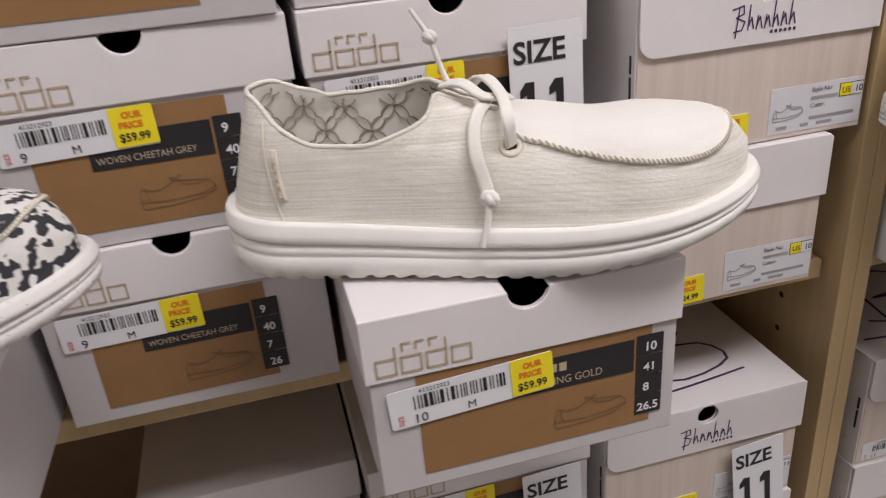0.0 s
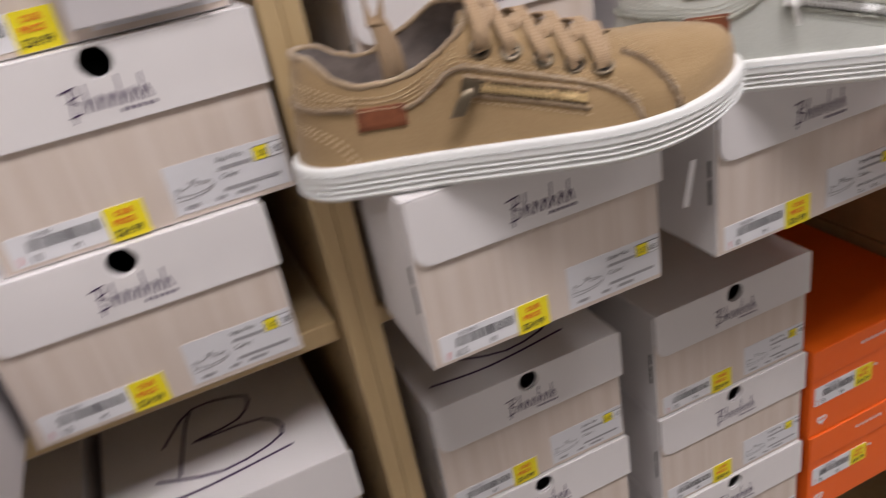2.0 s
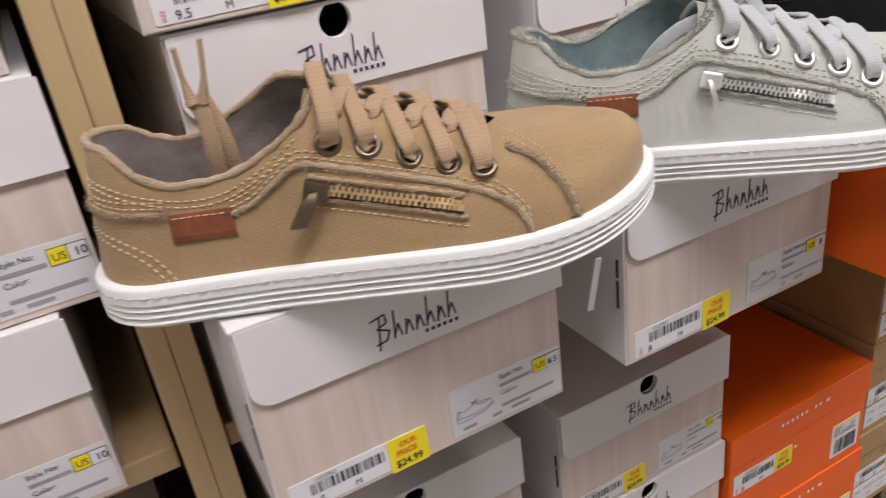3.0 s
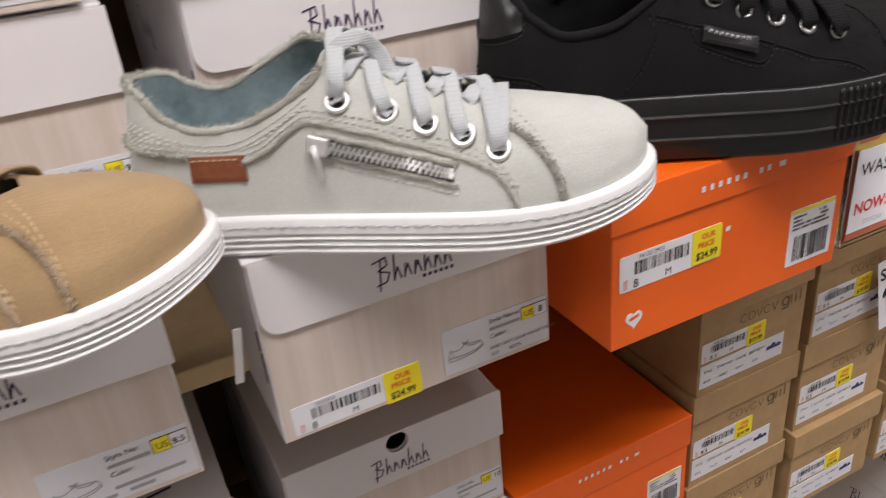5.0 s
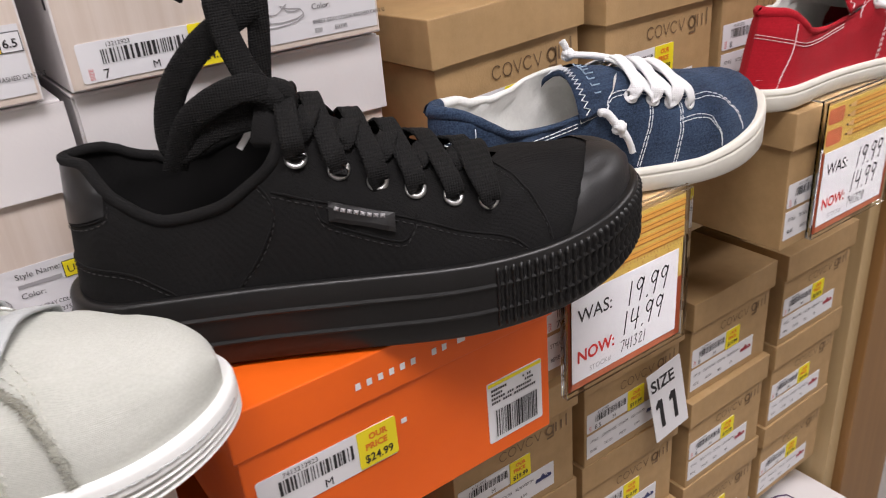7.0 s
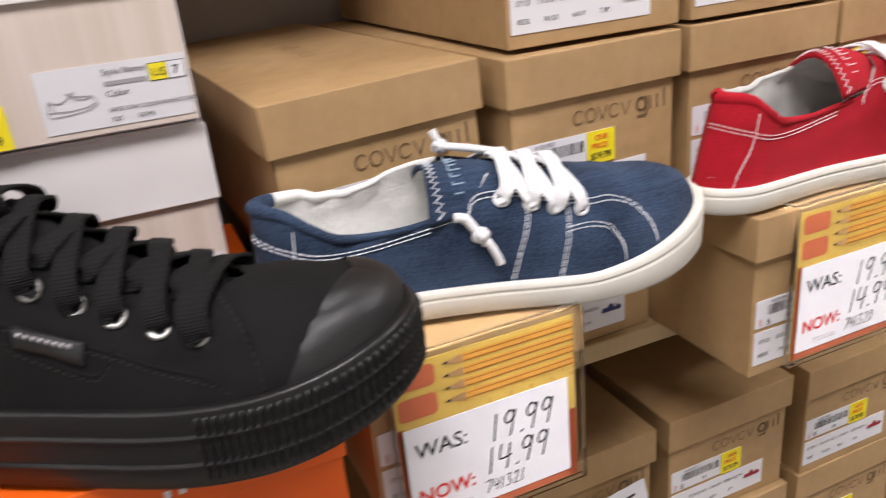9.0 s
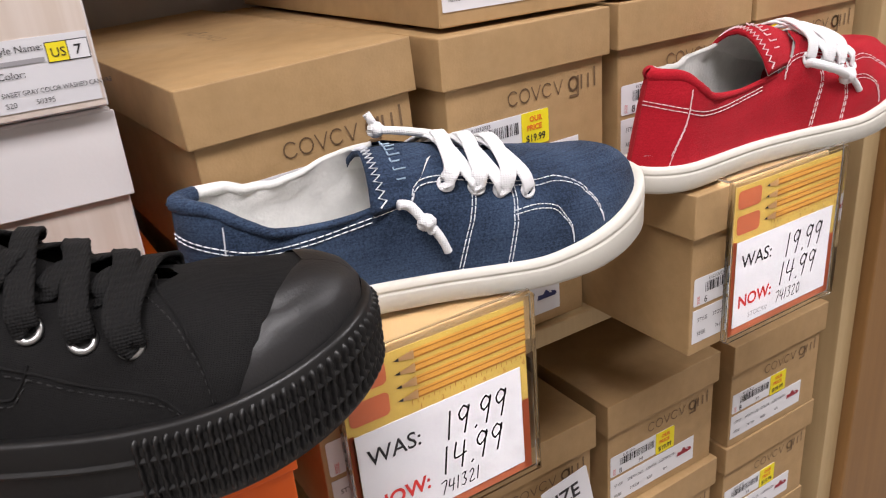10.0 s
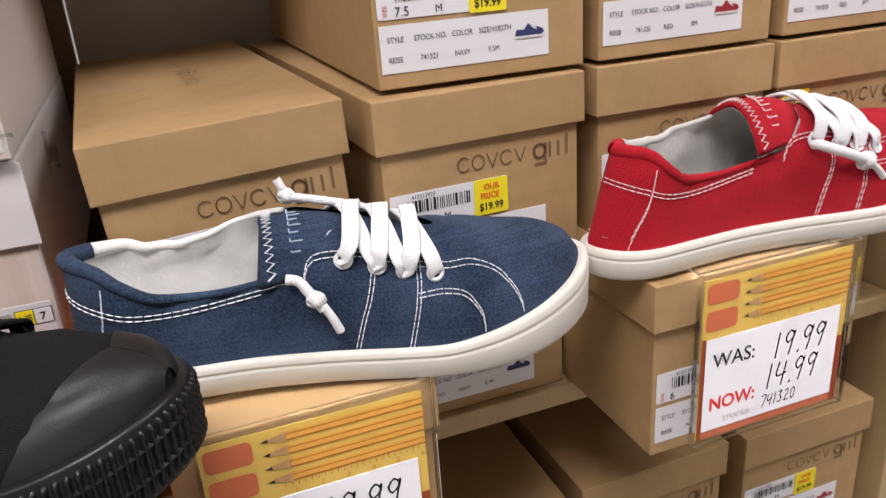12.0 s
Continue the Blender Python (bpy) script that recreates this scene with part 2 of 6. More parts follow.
def cut_round(me, cx, cz, r, y0, y1):
    """Cuts a round hole along y through a mesh."""
    bm = bmesh.new()
    bmesh.ops.create_cone(bm, cap_ends=True, segments=24, radius1=r, radius2=r, depth=y1 - y0,
                          matrix=pose(cx, (y0 + y1) / 2, cz, 90, 0, 0))
    tool = bpy.data.meshes.new("tool")
    bm.to_mesh(tool)
    bm.free()
    a, b = new("a", me), new("b", tool)
    mod = a.modifiers.new("cut", "BOOLEAN")
    mod.object, mod.operation, mod.solver = b, "DIFFERENCE", "EXACT"
    bpy.context.view_layer.update()
    out = bpy.data.meshes.new_from_object(a.evaluated_get(bpy.context.evaluated_depsgraph_get()))
    bpy.data.objects.remove(a)
    bpy.data.objects.remove(b)
    return out


def hollow(x0, x1, y0, y1, z0, z1, wall, open_top):
    """A thin-walled box open at its top or bottom."""
    bm = bmesh.new()
    add_box(bm, x0, x1, y0, y1, z0, z1)
    inner = bmesh.new()
    e = 0.02
    add_box(inner, x0 + wall, x1 - wall, y0 + wall, y1 - wall, z0 + (wall if open_top else -e), z1 + (e if open_top else -wall))
    me, tool = bpy.data.meshes.new("shell"), bpy.data.meshes.new("core")
    bm.to_mesh(me), inner.to_mesh(tool)
    bm.free(), inner.free()
    a, b = new("a", me), new("b", tool)
    mod = a.modifiers.new("cut", "BOOLEAN")
    mod.object, mod.operation, mod.solver = b, "DIFFERENCE", "EXACT"
    bpy.context.view_layer.update()
    out = bpy.data.meshes.new_from_object(a.evaluated_get(bpy.context.evaluated_depsgraph_get()))
    bpy.data.objects.remove(a)
    bpy.data.objects.remove(b)
    return out


def spline(keys, n=24):
    """A smooth line through a few points."""
    pts = []
    k = [keys[0]] + list(keys) + [keys[-1]]
    m = max(2, n // (len(keys) - 1))
    for i in range(1, len(k) - 2):
        for j in range(m):
            t = j / m
            a, b, c, d = k[i - 1], k[i], k[i + 1], k[i + 2]
            pts.append(0.5 * ((2 * b) + (c - a) * t + (2 * a - 5 * b + 4 * c - d) * t * t + (3 * b - a - 3 * c + d) * t ** 3))
    pts.append(keys[-1])
    return pts


def softened(ob, width=0.001, segs=2):
    mod = ob.modifiers.new("edge", "BEVEL")
    mod.width, mod.segments, mod.limit_method = width, segs, "ANGLE"
    return ob


# ---- the room and the shelving ----
SHELF_Z, FRONT = 1.1670, 0.415
END_X = 1.60


def structure(name, bm, mat, label, category):
    return tagged(part(name, bm, mat), label, category, kind="structure")


structure("floor", solid(-4, 6, -2.6, 3.0, -0.1, 0), FLOOR_M, "pale grey vinyl store floor", "floor")
structure("ceiling", solid(-4, 6, -2.6, 3.0, 3.0, 3.1), CEIL_M, "white tiled store ceiling", "ceiling")
structure("wall_south", solid(-4, 6, -2.7, -2.6, 0, 3), WALL_M, "plain painted wall across the aisle", "wall")
structure("wall_north", solid(-4, 6, 3.0, 3.1, 0, 3), WALL_M, "plain painted wall behind the shelving", "wall")
structure("wall_west", solid(-4.1, -4, -2.6, 3.0, 0, 3), WALL_M, "plain painted end wall", "wall")
structure("wall_east", solid(6, 6.1, -2.6, 3.0, 0, 3), WALL_M, "plain painted end wall", "wall")
for lx in (-1.6, 0.6, 2.8):
    for ly in (-0.45, 1.5):
        light = thing("ceiling_light", pose(lx, ly, 3.0), "recessed fluorescent ceiling light, lit", "ceiling light", "store ceiling lights")
        part("frame", solid(-0.63, 0.63, -0.31, 0.31, -0.02, -0.002, 0.004), WALL_M, light)
        part("diffuser", solid(-0.59, 0.59, -0.27, 0.27, -0.026, -0.021), DIFFUSER, light, "lit white diffuser")

unit = thing("shelving_unit", pose(0, 0, 0), "birch laminate store shelving with brown hardboard back", "shelving")
for name, x0, x1 in (("upright", -0.83, -0.805), ("upright", 0.392, 0.4043), ("upright", 0.4046, 0.417), ("upright", END_X, END_X + 0.025)):
    softened(part(name, solid(x0, x1, FRONT, 0.80, 0.0, 2.05), LAMINATE, unit), 0.0007)
for z in (0.145, 0.752, SHELF_Z, 1.72):
    for x0, x1 in ((-0.803, 0.390), (0.419, END_X - 0.002)):
        softened(part("shelf", solid(x0, x1, FRONT + 0.018, 0.795, z - 0.016, z), LAMINATE, unit), 0.0015)
part("back_panel", solid(-0.83, 0.990, 0.802, 0.812, 0.0, 2.05), BROWN_BOARD, unit, "brown perforated hardboard back")
# this stretch of the back is painted paler to look lit
part("back_panel", solid(0.992, END_X + 0.02, 0.802, 0.812, 0.0, 2.05), LIT_BOARD, unit, "hardboard back, coloured paler where it is lit")
part("end_panel", solid(END_X + 0.027, END_X + 0.155, FRONT - 0.012, 0.83, 0.0, 2.1, 0.002), LAMINATE_DARK, unit, "wide honey-brown laminate end panel")
for x in (0.3917, 0.4173, END_X - 0.0003):
    pins = bmesh.new()
    for y in (0.475, 0.74):
        for i in range(52):
            z = 0.25 + i * 0.032
            pins.faces.new([pins.verts.new((x, y + 0.0028 * math.cos(k * math.tau / 8), z + 0.0028 * math.sin(k * math.tau / 8))) for k in range(8)])
    tagged(part("pin_holes", pins, INK, unit), kind="stuff")
part("plinth", solid(-0.803, END_X - 0.002, 0.45, 0.47, 0.0, 0.123), LAMINATE, unit)


# ---- shoe boxes ----
DEPTH = 0.30


def price_label(box, x0, x1, z0, z1, price, seed, size_no="", tilt=0.0, y=-0.0006, grey=False, yel=0.022, yh=0.021, code=True):
    """White barcode label with the yellow price sticker at its right end."""
    lab = part("price_label", slab(rounded(0, x1 - x0, 0, z1 - z0, 0.0015), y, y + 0.0003), PAPER, box, "white barcode price label", at=pose(x0, 0, z0, 0, -tilt, 0))
    w, h = x1 - x0 - yel, z1 - z0
    part("barcode", bars(w * 0.2, w * 0.95, h * 0.42, h * 0.78, y - 0.0003, seed), INK, lab)
    if code:
        write("code", "7413212923"[seed % 3:] , h * 0.16, w * 0.25, h * 0.83, y - 0.0003, INK, lab)
    if size_no:
        write("size", size_no, h * 0.34, w * 0.18, h * 0.06, y - 0.0003, INK, lab)
        write("width", "M", h * 0.28, w * 0.62, h * 0.08, y - 0.0003, INK, lab)
        write("size_word", "SIZE", h * 0.16, w * 0.10, h * 0.06, y - 0.0003, RED_INK, lab, turn=90)
    yl = part("price_sticker", slab(rounded(w, w + yel, h - yh, h, 0.001), y - 0.0006, y - 0.0002), YELLOW, lab, "yellow price sticker")
    write("our", "OUR", yh * 0.22, w + yel * 0.28, h - yh * 0.28, y - 0.0009, ORANGE_INK, lab, 0.0002)
    write("price_word", "PRICE", yh * 0.22, w + yel * 0.17, h - yh * 0.53, y - 0.0009, ORANGE_INK, lab, 0.0002)
    write("price", price, yh * 0.3, w + yel * 0.12, h - yh * 0.87, y - 0.0009, INK, lab, 0.0001, 0.9)
    return lab


SHOE_LINE = [[(0.0, 0.12), (0.01, 0.45), (0.05, 0.74), (0.16, 0.60), (0.30, 0.60), (0.42, 0.74), (0.50, 0.86), (0.60, 0.80), (0.74, 0.76), (0.92, 0.72), (0.99, 0.52), (1.0, 0.34), (0.80, 0.14), (0.40, 0.04), (0.04, 0.02), (0.0, 0.12)],
             [(0.0, 0.26), (0.45, 0.20), (0.80, 0.28), (1.0, 0.44)], [(0.08, 0.68), (0.12, 0.26)], [(0.50, 0.84), (0.60, 0.66), (0.78, 0.62), (0.93, 0.70)], [(0.46, 0.84), (0.42, 0.96), (0.50, 0.90), (0.58, 1.0), (0.53, 0.84)]]


def shoe_sketch(parent, x, z, w, h, y, mat, width=0.0005, turn=0.0):
    lines = [[(px * w, pz * h) for px, pz in line] for line in SHOE_LINE]
    return part("shoe_drawing", strokes(lines, width, -0.0, 0), mat, parent, at=pose(x, y, z, 0, -turn, 0))


def block_logo(parent, x, z, w, y, mat):
    """Plain outlined blocks in place of a brand mark."""
    k = w / 4.4
    lines = []
    for i, stem in enumerate((1, 0, 1, 0)):
        a = i * 1.12 * k
        lines.append([(a, 0), (a + k * 0.86, 0), (a + k * 0.86, k * 0.8), (a, k * 0.8), (a, 0)])
        if stem:
            lines.append([(a + k * 0.86, k * 0.8), (a + k * 0.86, k * 1.35)])
    for i in range(3):
        lines.append([(1.2 * k + i * 0.6 * k, k * 1.1), (1.2 * k + i * 0.6 * k, k * 1.45), (1.55 * k + i * 0.6 * k, k * 1.45)])
    part("logo", strokes(lines, w * 0.024, 0, 0), mat, parent, at=pose(x, y, z))


def script_logo(parent, x, z, w, y, mat, seed=3, at=None):
    """A pen-like zigzag in place of a script brand mark, with a short bar below."""
    h = w * 0.36
    rnd = random.Random(seed)
    lines = [[(0.06 * w, -0.2 * h), (0.1 * w, 0.85 * h)], [(0.0, 0.8 * h), (0.16 * w, 0.9 * h), (0.17 * w, 0.62 * h), (0.06 * w, 0.5 * h), (0.19 * w, 0.34 * h), (0.15 * w, 0.05 * h), (0.03 * w, 0.0)]]
    for i in range(6):
        a = (0.24 + i * 0.125) * w
        hi = (0.95 if i in (0, 3, 5) else 0.5) * h * rnd.uniform(0.9, 1.1)
        lines.append([(a, 0.02 * h), (a + 0.02 * w, hi)])
        lines.append([(a, 0.1 * h), (a + 0.05 * w, 0.45 * h), (a + 0.085 * w, 0.05 * h)])
    m = at or pose(x, y, z)
    part("logo", strokes(lines, w * 0.02, 0, 0), mat, parent, at=m)
    part("logo_bar", rows_of_bars([(0.58 * w + i * 0.07 * w, 0.62 * w + i * 0.07 * w, -0.2 * h, -0.08 * h) for i in range(6)], 0), mat, parent, at=m)


def ring_logo(parent, x, z, w, y, at=None):
    """Thin rings and heavier strokes in place of a brand word."""
    h = w * 0.15
    thin, heavy = [], []
    for i in range(5):
        cx = (0.06 + i * 0.118) * w
        span = (40, 320) if i in (0, 3) else ((0, 360) if i == 1 else None)
        if span:
            thin.append([(cx + h * 0.33 * math.cos(radians(a)), h * 0.36 + h * 0.36 * math.sin(radians(a))) for a in range(span[0], span[1] + 1, 20)])
        else:
            thin.append([(cx - h * 0.3, h * 0.72), (cx, 0.0), (cx + h * 0.3, h * 0.72)])
    gx = 0.70 * w
    heavy.append([(gx + h * 0.33 * math.cos(radians(a)), h * 0.36 + h * 0.36 * math.sin(radians(a))) for a in range(0, 361, 20)])
    heavy.append([(gx + h * 0.34, h * 0.72), (gx + h * 0.34, -h * 0.3), (gx - h * 0.25, -h * 0.3)])
    for i, t in enumerate((0.72, 0.72, 1.0)):
        heavy.append([(0.79 * w + i * 0.075 * w, 0), (0.79 * w + i * 0.075 * w, h * t)])
    part("logo", strokes(thin, w * 0.011, 0, 0), BROWN_INK, parent, at=at or pose(x, y, z))
    part("logo_bold", strokes(heavy, w * 0.02, 0, 0), BROWN_INK, parent, at=at or pose(x, y, z))


def m_seed(box):
    return 1000 * (box.location.x + 3 * box.location.y + 7 * box.location.z)


def tray_and_lid(box, w, h, lid_h, tray_mat, lid_mat, hole=0.0, hole_z=0.0, grow=0.0018, deep=DEPTH):
    a = w / 2
    tray = hollow(-a + grow, a - grow, grow, deep - grow, 0, h - 0.003, 0.0018, True)
    lid = hollow(-a, a, 0, deep, h - lid_h, h, 0.0016, False)
    if hole:
        tray, lid = cut_round(tray, 0, hole_z, hole, -0.02, 0.03), cut_round(lid, 0, hole_z, hole, -0.02, 0.022)
    softened(placed("tray", tray, tray_mat, box), 0.0008)
    rnd = random.Random(int(m_seed(box)))
    return softened(placed("lid", lid, lid_mat, box, at=pose(0, 0, 0, 0, rnd.uniform(-0.25, 0.25), rnd.uniform(-0.35, 0.35))), 0.0012)


def make_white_grey_box(m, label, size_no="10", words_on="SPARKLING GOLD", numbers=("10", "41", "8", "26.5"), price="$59.99", tilt=3.0, label_x=0.094, label_z=0.063, bar_x=0.072, h=0.1115, col=0.1395):
    """White lid with an edge notch, pale grey tray, brown printed panel with a black name bar and size column."""
    w = 0.164
    box = thing("shoe_box", m, label, "shoe box", "white and grey shoe boxes")
    lid = tray_and_lid(box, w, h, 0.035, GREY_CARD, WHITE_CARD, 0.0105, h)
    x = -w / 2
    y = 0.0018 - 0.0005
    part("printed_panel", slab([(x + 0.024, 0.009), (x + col + 0.0085, 0.009), (x + col + 0.0085, 0.074), (x + 0.024, 0.074)], y, 0.0017), KRAFT_DARK, box, "brown printed panel")
    part("name_bar", slab([(x + bar_x, 0.043), (x + col - 0.0015, 0.043), (x + col - 0.0015, 0.062), (x + bar_x, 0.062)], y - 0.0004, y), INK, box)
    write("colour_name", words_on, 0.0065 if len(words_on) < 16 else 0.0054, x + bar_x + 0.003, 0.046, y - 0.0007, TAN_INK, box, 0.0, 0.85)
    part("name_print", rows_of_bars([(x + bar_x + 0.004 + i * 0.0052, x + bar_x + 0.008 + i * 0.0052, 0.0535, 0.0585) for i in range(5)], y - 0.0007), TAN_INK, box)
    for i, s in enumerate(numbers):
        z = 0.0515 - i * 0.0125
        part("size_cell", slab([(x + col, z), (x + col + 0.015, z), (x + col + 0.015, z + 0.0118), (x + col, z + 0.0118)], y - 0.0004, y), INK, box)
        write("size_number", s, 0.0072, x + col + (0.004 if len(s) < 3 else 0.001), z + 0.0025, y - 0.0007, PAPER, box, 0.00015)
    shoe_sketch(box, x + col - 0.0455, 0.017, 0.040, 0.0175, y - 0.0004, BROWN_INK)
    block_logo(lid, x + 0.006, h - 0.031, 0.048, -0.0004, TAN_INK)
    price_label(box, x + 0.010, x + label_x, label_z - 0.022, label_z, price, 1, size_no, tilt, y=0.0002)
    return box


def make_flap_box(m, label, hole=True, size_no="8", price="$24.99", number="8", scribble=False, w=0.166, h=0.108, logo=True, colour=""):
    """White hinged box: woodgrain front, tucked front flap with rounded corners, white style label, yellow sticker."""
    box = thing("shoe_box", m, label, "shoe box", "white flap-lid shoe boxes")
    a = w / 2
    tray = hollow(-a, a, 0.0015, DEPTH, 0, h - 0.0025, 0.0018, True)
    me_top = bpy.data.meshes.new("lid")
    bm = solid(-a - 0.0005, a + 0.0005, -0.0015, DEPTH + 0.001, h - 0.002, h)
    bm.to_mesh(me_top)
    bm.free()
    me_flap = bpy.data.meshes.new("flap")
    bm = slab(rounded(-a + 0.001, a + 0.002, h - 0.043, h - 0.0015, 0.011, "a"), -0.0015, 0.0003)
    bm.to_mesh(me_flap)
    bm.free()
    if hole:
        c = h - 0.0095
        tray, me_flap = cut_round(tray, 0, c, 0.0085, -0.02, 0.03), cut_round(me_flap, 0, c, 0.0085, -0.02, 0.03)
    softened(placed("tray", tray, WHITE_CARD, box), 0.0008)
    softened(placed("lid", me_top, WHITE_CARD, box), 0.0007)
    softened(placed("front_flap", me_flap, WHITE_CARD, box), 0.0005)
    part("front_print", slab([(-a + 0.001, 0.001), (a - 0.001, 0.001), (a - 0.001, h - 0.02), (-a + 0.001, h - 0.02)], 0.0008, 0.0014) if not hole else
         slab([(-a + 0.001, 0.001), (a - 0.001, 0.001), (a - 0.001, h - 0.03), (-a + 0.001, h - 0.03)], 0.0008, 0.0014), GRAIN_CARD, box, "beige woodgrain printed front")
    if logo:
        script_logo(box, -a + 0.061, h - 0.034, 0.046, -0.0018, VIOLET_INK)
    script_logo(box, 0, 0, 0.06, 0, VIOLET_INK, 4, pose(a + 0.0005, 0.10, h - 0.026, 0, 0, 90) @ pose(0, 0, 0, 0, 12, 0))
    script_logo(box, 0, 0, 0.06, 0, VIOLET_INK, 5, pose(-a - 0.0005, 0.20, h - 0.05, 0, 0, -90))
    for z0, z1 in ((0.34, 0.50), (0.52, 0.62)):
        part("side_slit", solid(-a - 0.0006, -a + 0.0002, 0.006, 0.0078, h * z0, h * z1), INK, box, "dark slit of the folded side")
    y = 0.0004
    part("style_label", slab([(0.012, 0.004), (a - 0.002, 0.004), (a - 0.002, 0.034), (0.012, 0.034)], y, 0.0007), PAPER_GREY, box, "pale grey style label")
    shoe_sketch(box, 0.015, 0.012, 0.022, 0.011, y - 0.0003, GREY_INK, 0.0005)
    part("style_print", rows_of_bars([(0.042, 0.062, 0.0235, 0.0255)] + ([] if colour else [(0.042, 0.076, 0.0105, 0.0125), (0.018, 0.026, 0.0065, 0.0085), (0.036, 0.042, 0.0065, 0.0085), (0.048, 0.06, 0.0065, 0.0085)]), y - 0.0003), GREY_INK, box)
    write("style_word", "Style Name:" if colour else "Style No:", 0.0042, 0.042, 0.0285, y - 0.0003, INK, box)
    if colour:
        write("colour_entry", colour, 0.0030, 0.0415, 0.0108, y - 0.0004, INK, box, 0, 0.82)
        write("code_entry", "S20", 0.0032, 0.042, 0.0062, y - 0.0004, INK, box)
        write("code_entry", "50395" if number == "7" else "50375", 0.0032, 0.054, 0.0062, y - 0.0004, INK, box)
    write("colour_word", "Color:", 0.0042, 0.042, 0.0182, y - 0.0003, INK, box)
    part("size_frame", slab([(0.0632, 0.0225), (0.0808, 0.0225), (0.0808, 0.0312), (0.0632, 0.0312)], y - 0.0002, y), INK, box)
    part("size_yellow", slab([(0.0636, 0.0229), (0.0718, 0.0229), (0.0718, 0.0308), (0.0636, 0.0308)], y - 0.0005, y - 0.0002), YELLOW, box)
    part("size_white", slab([(0.0722, 0.0229), (0.0804, 0.0229), (0.0804, 0.0308), (0.0722, 0.0308)], y - 0.0005, y - 0.0002), PAPER, box)
    write("us", "US", 0.0055, 0.0648, 0.0248, y - 0.0007, INK, box)
    write("us_size", number, 0.006 if len(number) < 3 else 0.005, 0.0745 if len(number) < 3 else 0.073, 0.0247, y - 0.0007, INK, box, 0.0001)
    price_label(box, -a + 0.006, -a + 0.080, 0.003, 0.021, price, 2, size_no, 0.5, y=y, yh=0.0205)
    if scribble:
        k = [[(-0.030, 0.045), (-0.020, 0.100), (-0.014, 0.118)], [(-0.038, 0.085), (-0.012, 0.122), (0.030, 0.112), (0.020, 0.085), (-0.016, 0.078), (0.036, 0.074), (0.046, 0.046), (0.0, 0.032), (-0.046, 0.048)],
             [(-0.028, 0.15), (-0.024, 0.205)], [(-0.006, 0.15), (-0.014, 0.168), (0.0, 0.182), (0.010, 0.165), (-0.004, 0.15)], [(0.022, 0.148), (0.018, 0.178), (0.024, 0.21)], [(0.036, 0.15), (0.030, 0.172), (0.042, 0.19), (0.052, 0.168), (0.038, 0.15)], [(-0.07, 0.026), (-0.02, 0.022), (0.05, 0.030)]]
        k = [[(p.x, p.y) for p in spline([Vector(q) for q in line], 24)] for line in k]
        part("marker_scribble", strokes(k, 0.0024, 0, 0), VIOLET_INK, box, "dark marker scribble on the lid", at=pose(0, 0, h + 0.0004, -90, 0, 0))
    return box


def make_orange_box(m, label, h=0.110, lid=0.034):
    w = 0.186
    box = thing("shoe_box", m, label, "shoe box", "orange shoe boxes")
    top = tray_and_lid(box, w, h, lid, ORANGE, ORANGE)
    x, y = -w / 2, 0.0018
    price_label(box, x + 0.007, x + 0.081, 0.038, 0.061, "$24.99", 0, "8", 0.0, y=y - 0.0005, yh=0.022)
    lab = part("barcode_label", slab(rounded(x + 0.139, x + 0.178, 0.010, 0.050, 0.001), y - 0.0005, y), PAPER, box, "white barcode label with yellow top")
    part("label_band", rows_of_bars([(x + 0.1395, x + 0.1775, 0.0475, 0.0496)], y - 0.0008), YELLOW, lab)
    part("barcode", bars(x + 0.144, x + 0.174, 0.013, 0.031, y - 0.0008, 5), INK, lab)
    part("small_print", rows_of_bars([(x + 0.1415 + 0.0016 * k, x + 0.1426 + 0.0016 * k, z, z + 0.0015) for z, ks in ((0.0440, (0, 1, 2, 3, 4, 5, 6, 14, 16, 17)), (0.0412, (0, 1, 2, 3, 4, 15, 16, 17, 18)), (0.0384, tuple(k for k in range(18) if k not in (6, 10))), (0.0356, tuple(k for k in range(20) if k not in (4, 9)))) for k in ks], y - 0.0008), INK, lab)
    heart = [(0.5 + 0.5 * math.sin(a) ** 3, 0.5 + (13 * math.cos(a) - 5 * math.cos(2 * a) - 2 * math.cos(3 * a) - math.cos(4 * a)) / 32) for a in [i * math.tau / 24 for i in range(24)]]
    part("heart_mark", slab([(x + 0.012 + px * 0.012, 0.011 + pz * 0.013) for px, pz in heart], y - 0.0004, y), PAPER, box)
    part("heart_stroke", strokes([[(x + 0.015, 0.018), (x + 0.021, 0.0195)]], 0.002, y - 0.0006, 0), ORANGE, box)
    lid_marks = [(x + 0.062 + i * 0.0062, x + 0.0648 + i * 0.0062, h - 0.0155, h - 0.0118) for i in range(9) if i != 6]
    part("logo", rows_of_bars(lid_marks, -0.0004), PAPER, top, "small white printed marks")
    part("small_heart", rows_of_bars([(x + 0.121, x + 0.126, h - 0.0155, h - 0.012)], -0.0004), PAPER, top)
    part("tray_heart", rows_of_bars([(x + 0.0845, x + 0.088, 0.0535, 0.0565)], y - 0.0004), PAPER, box)
    return box


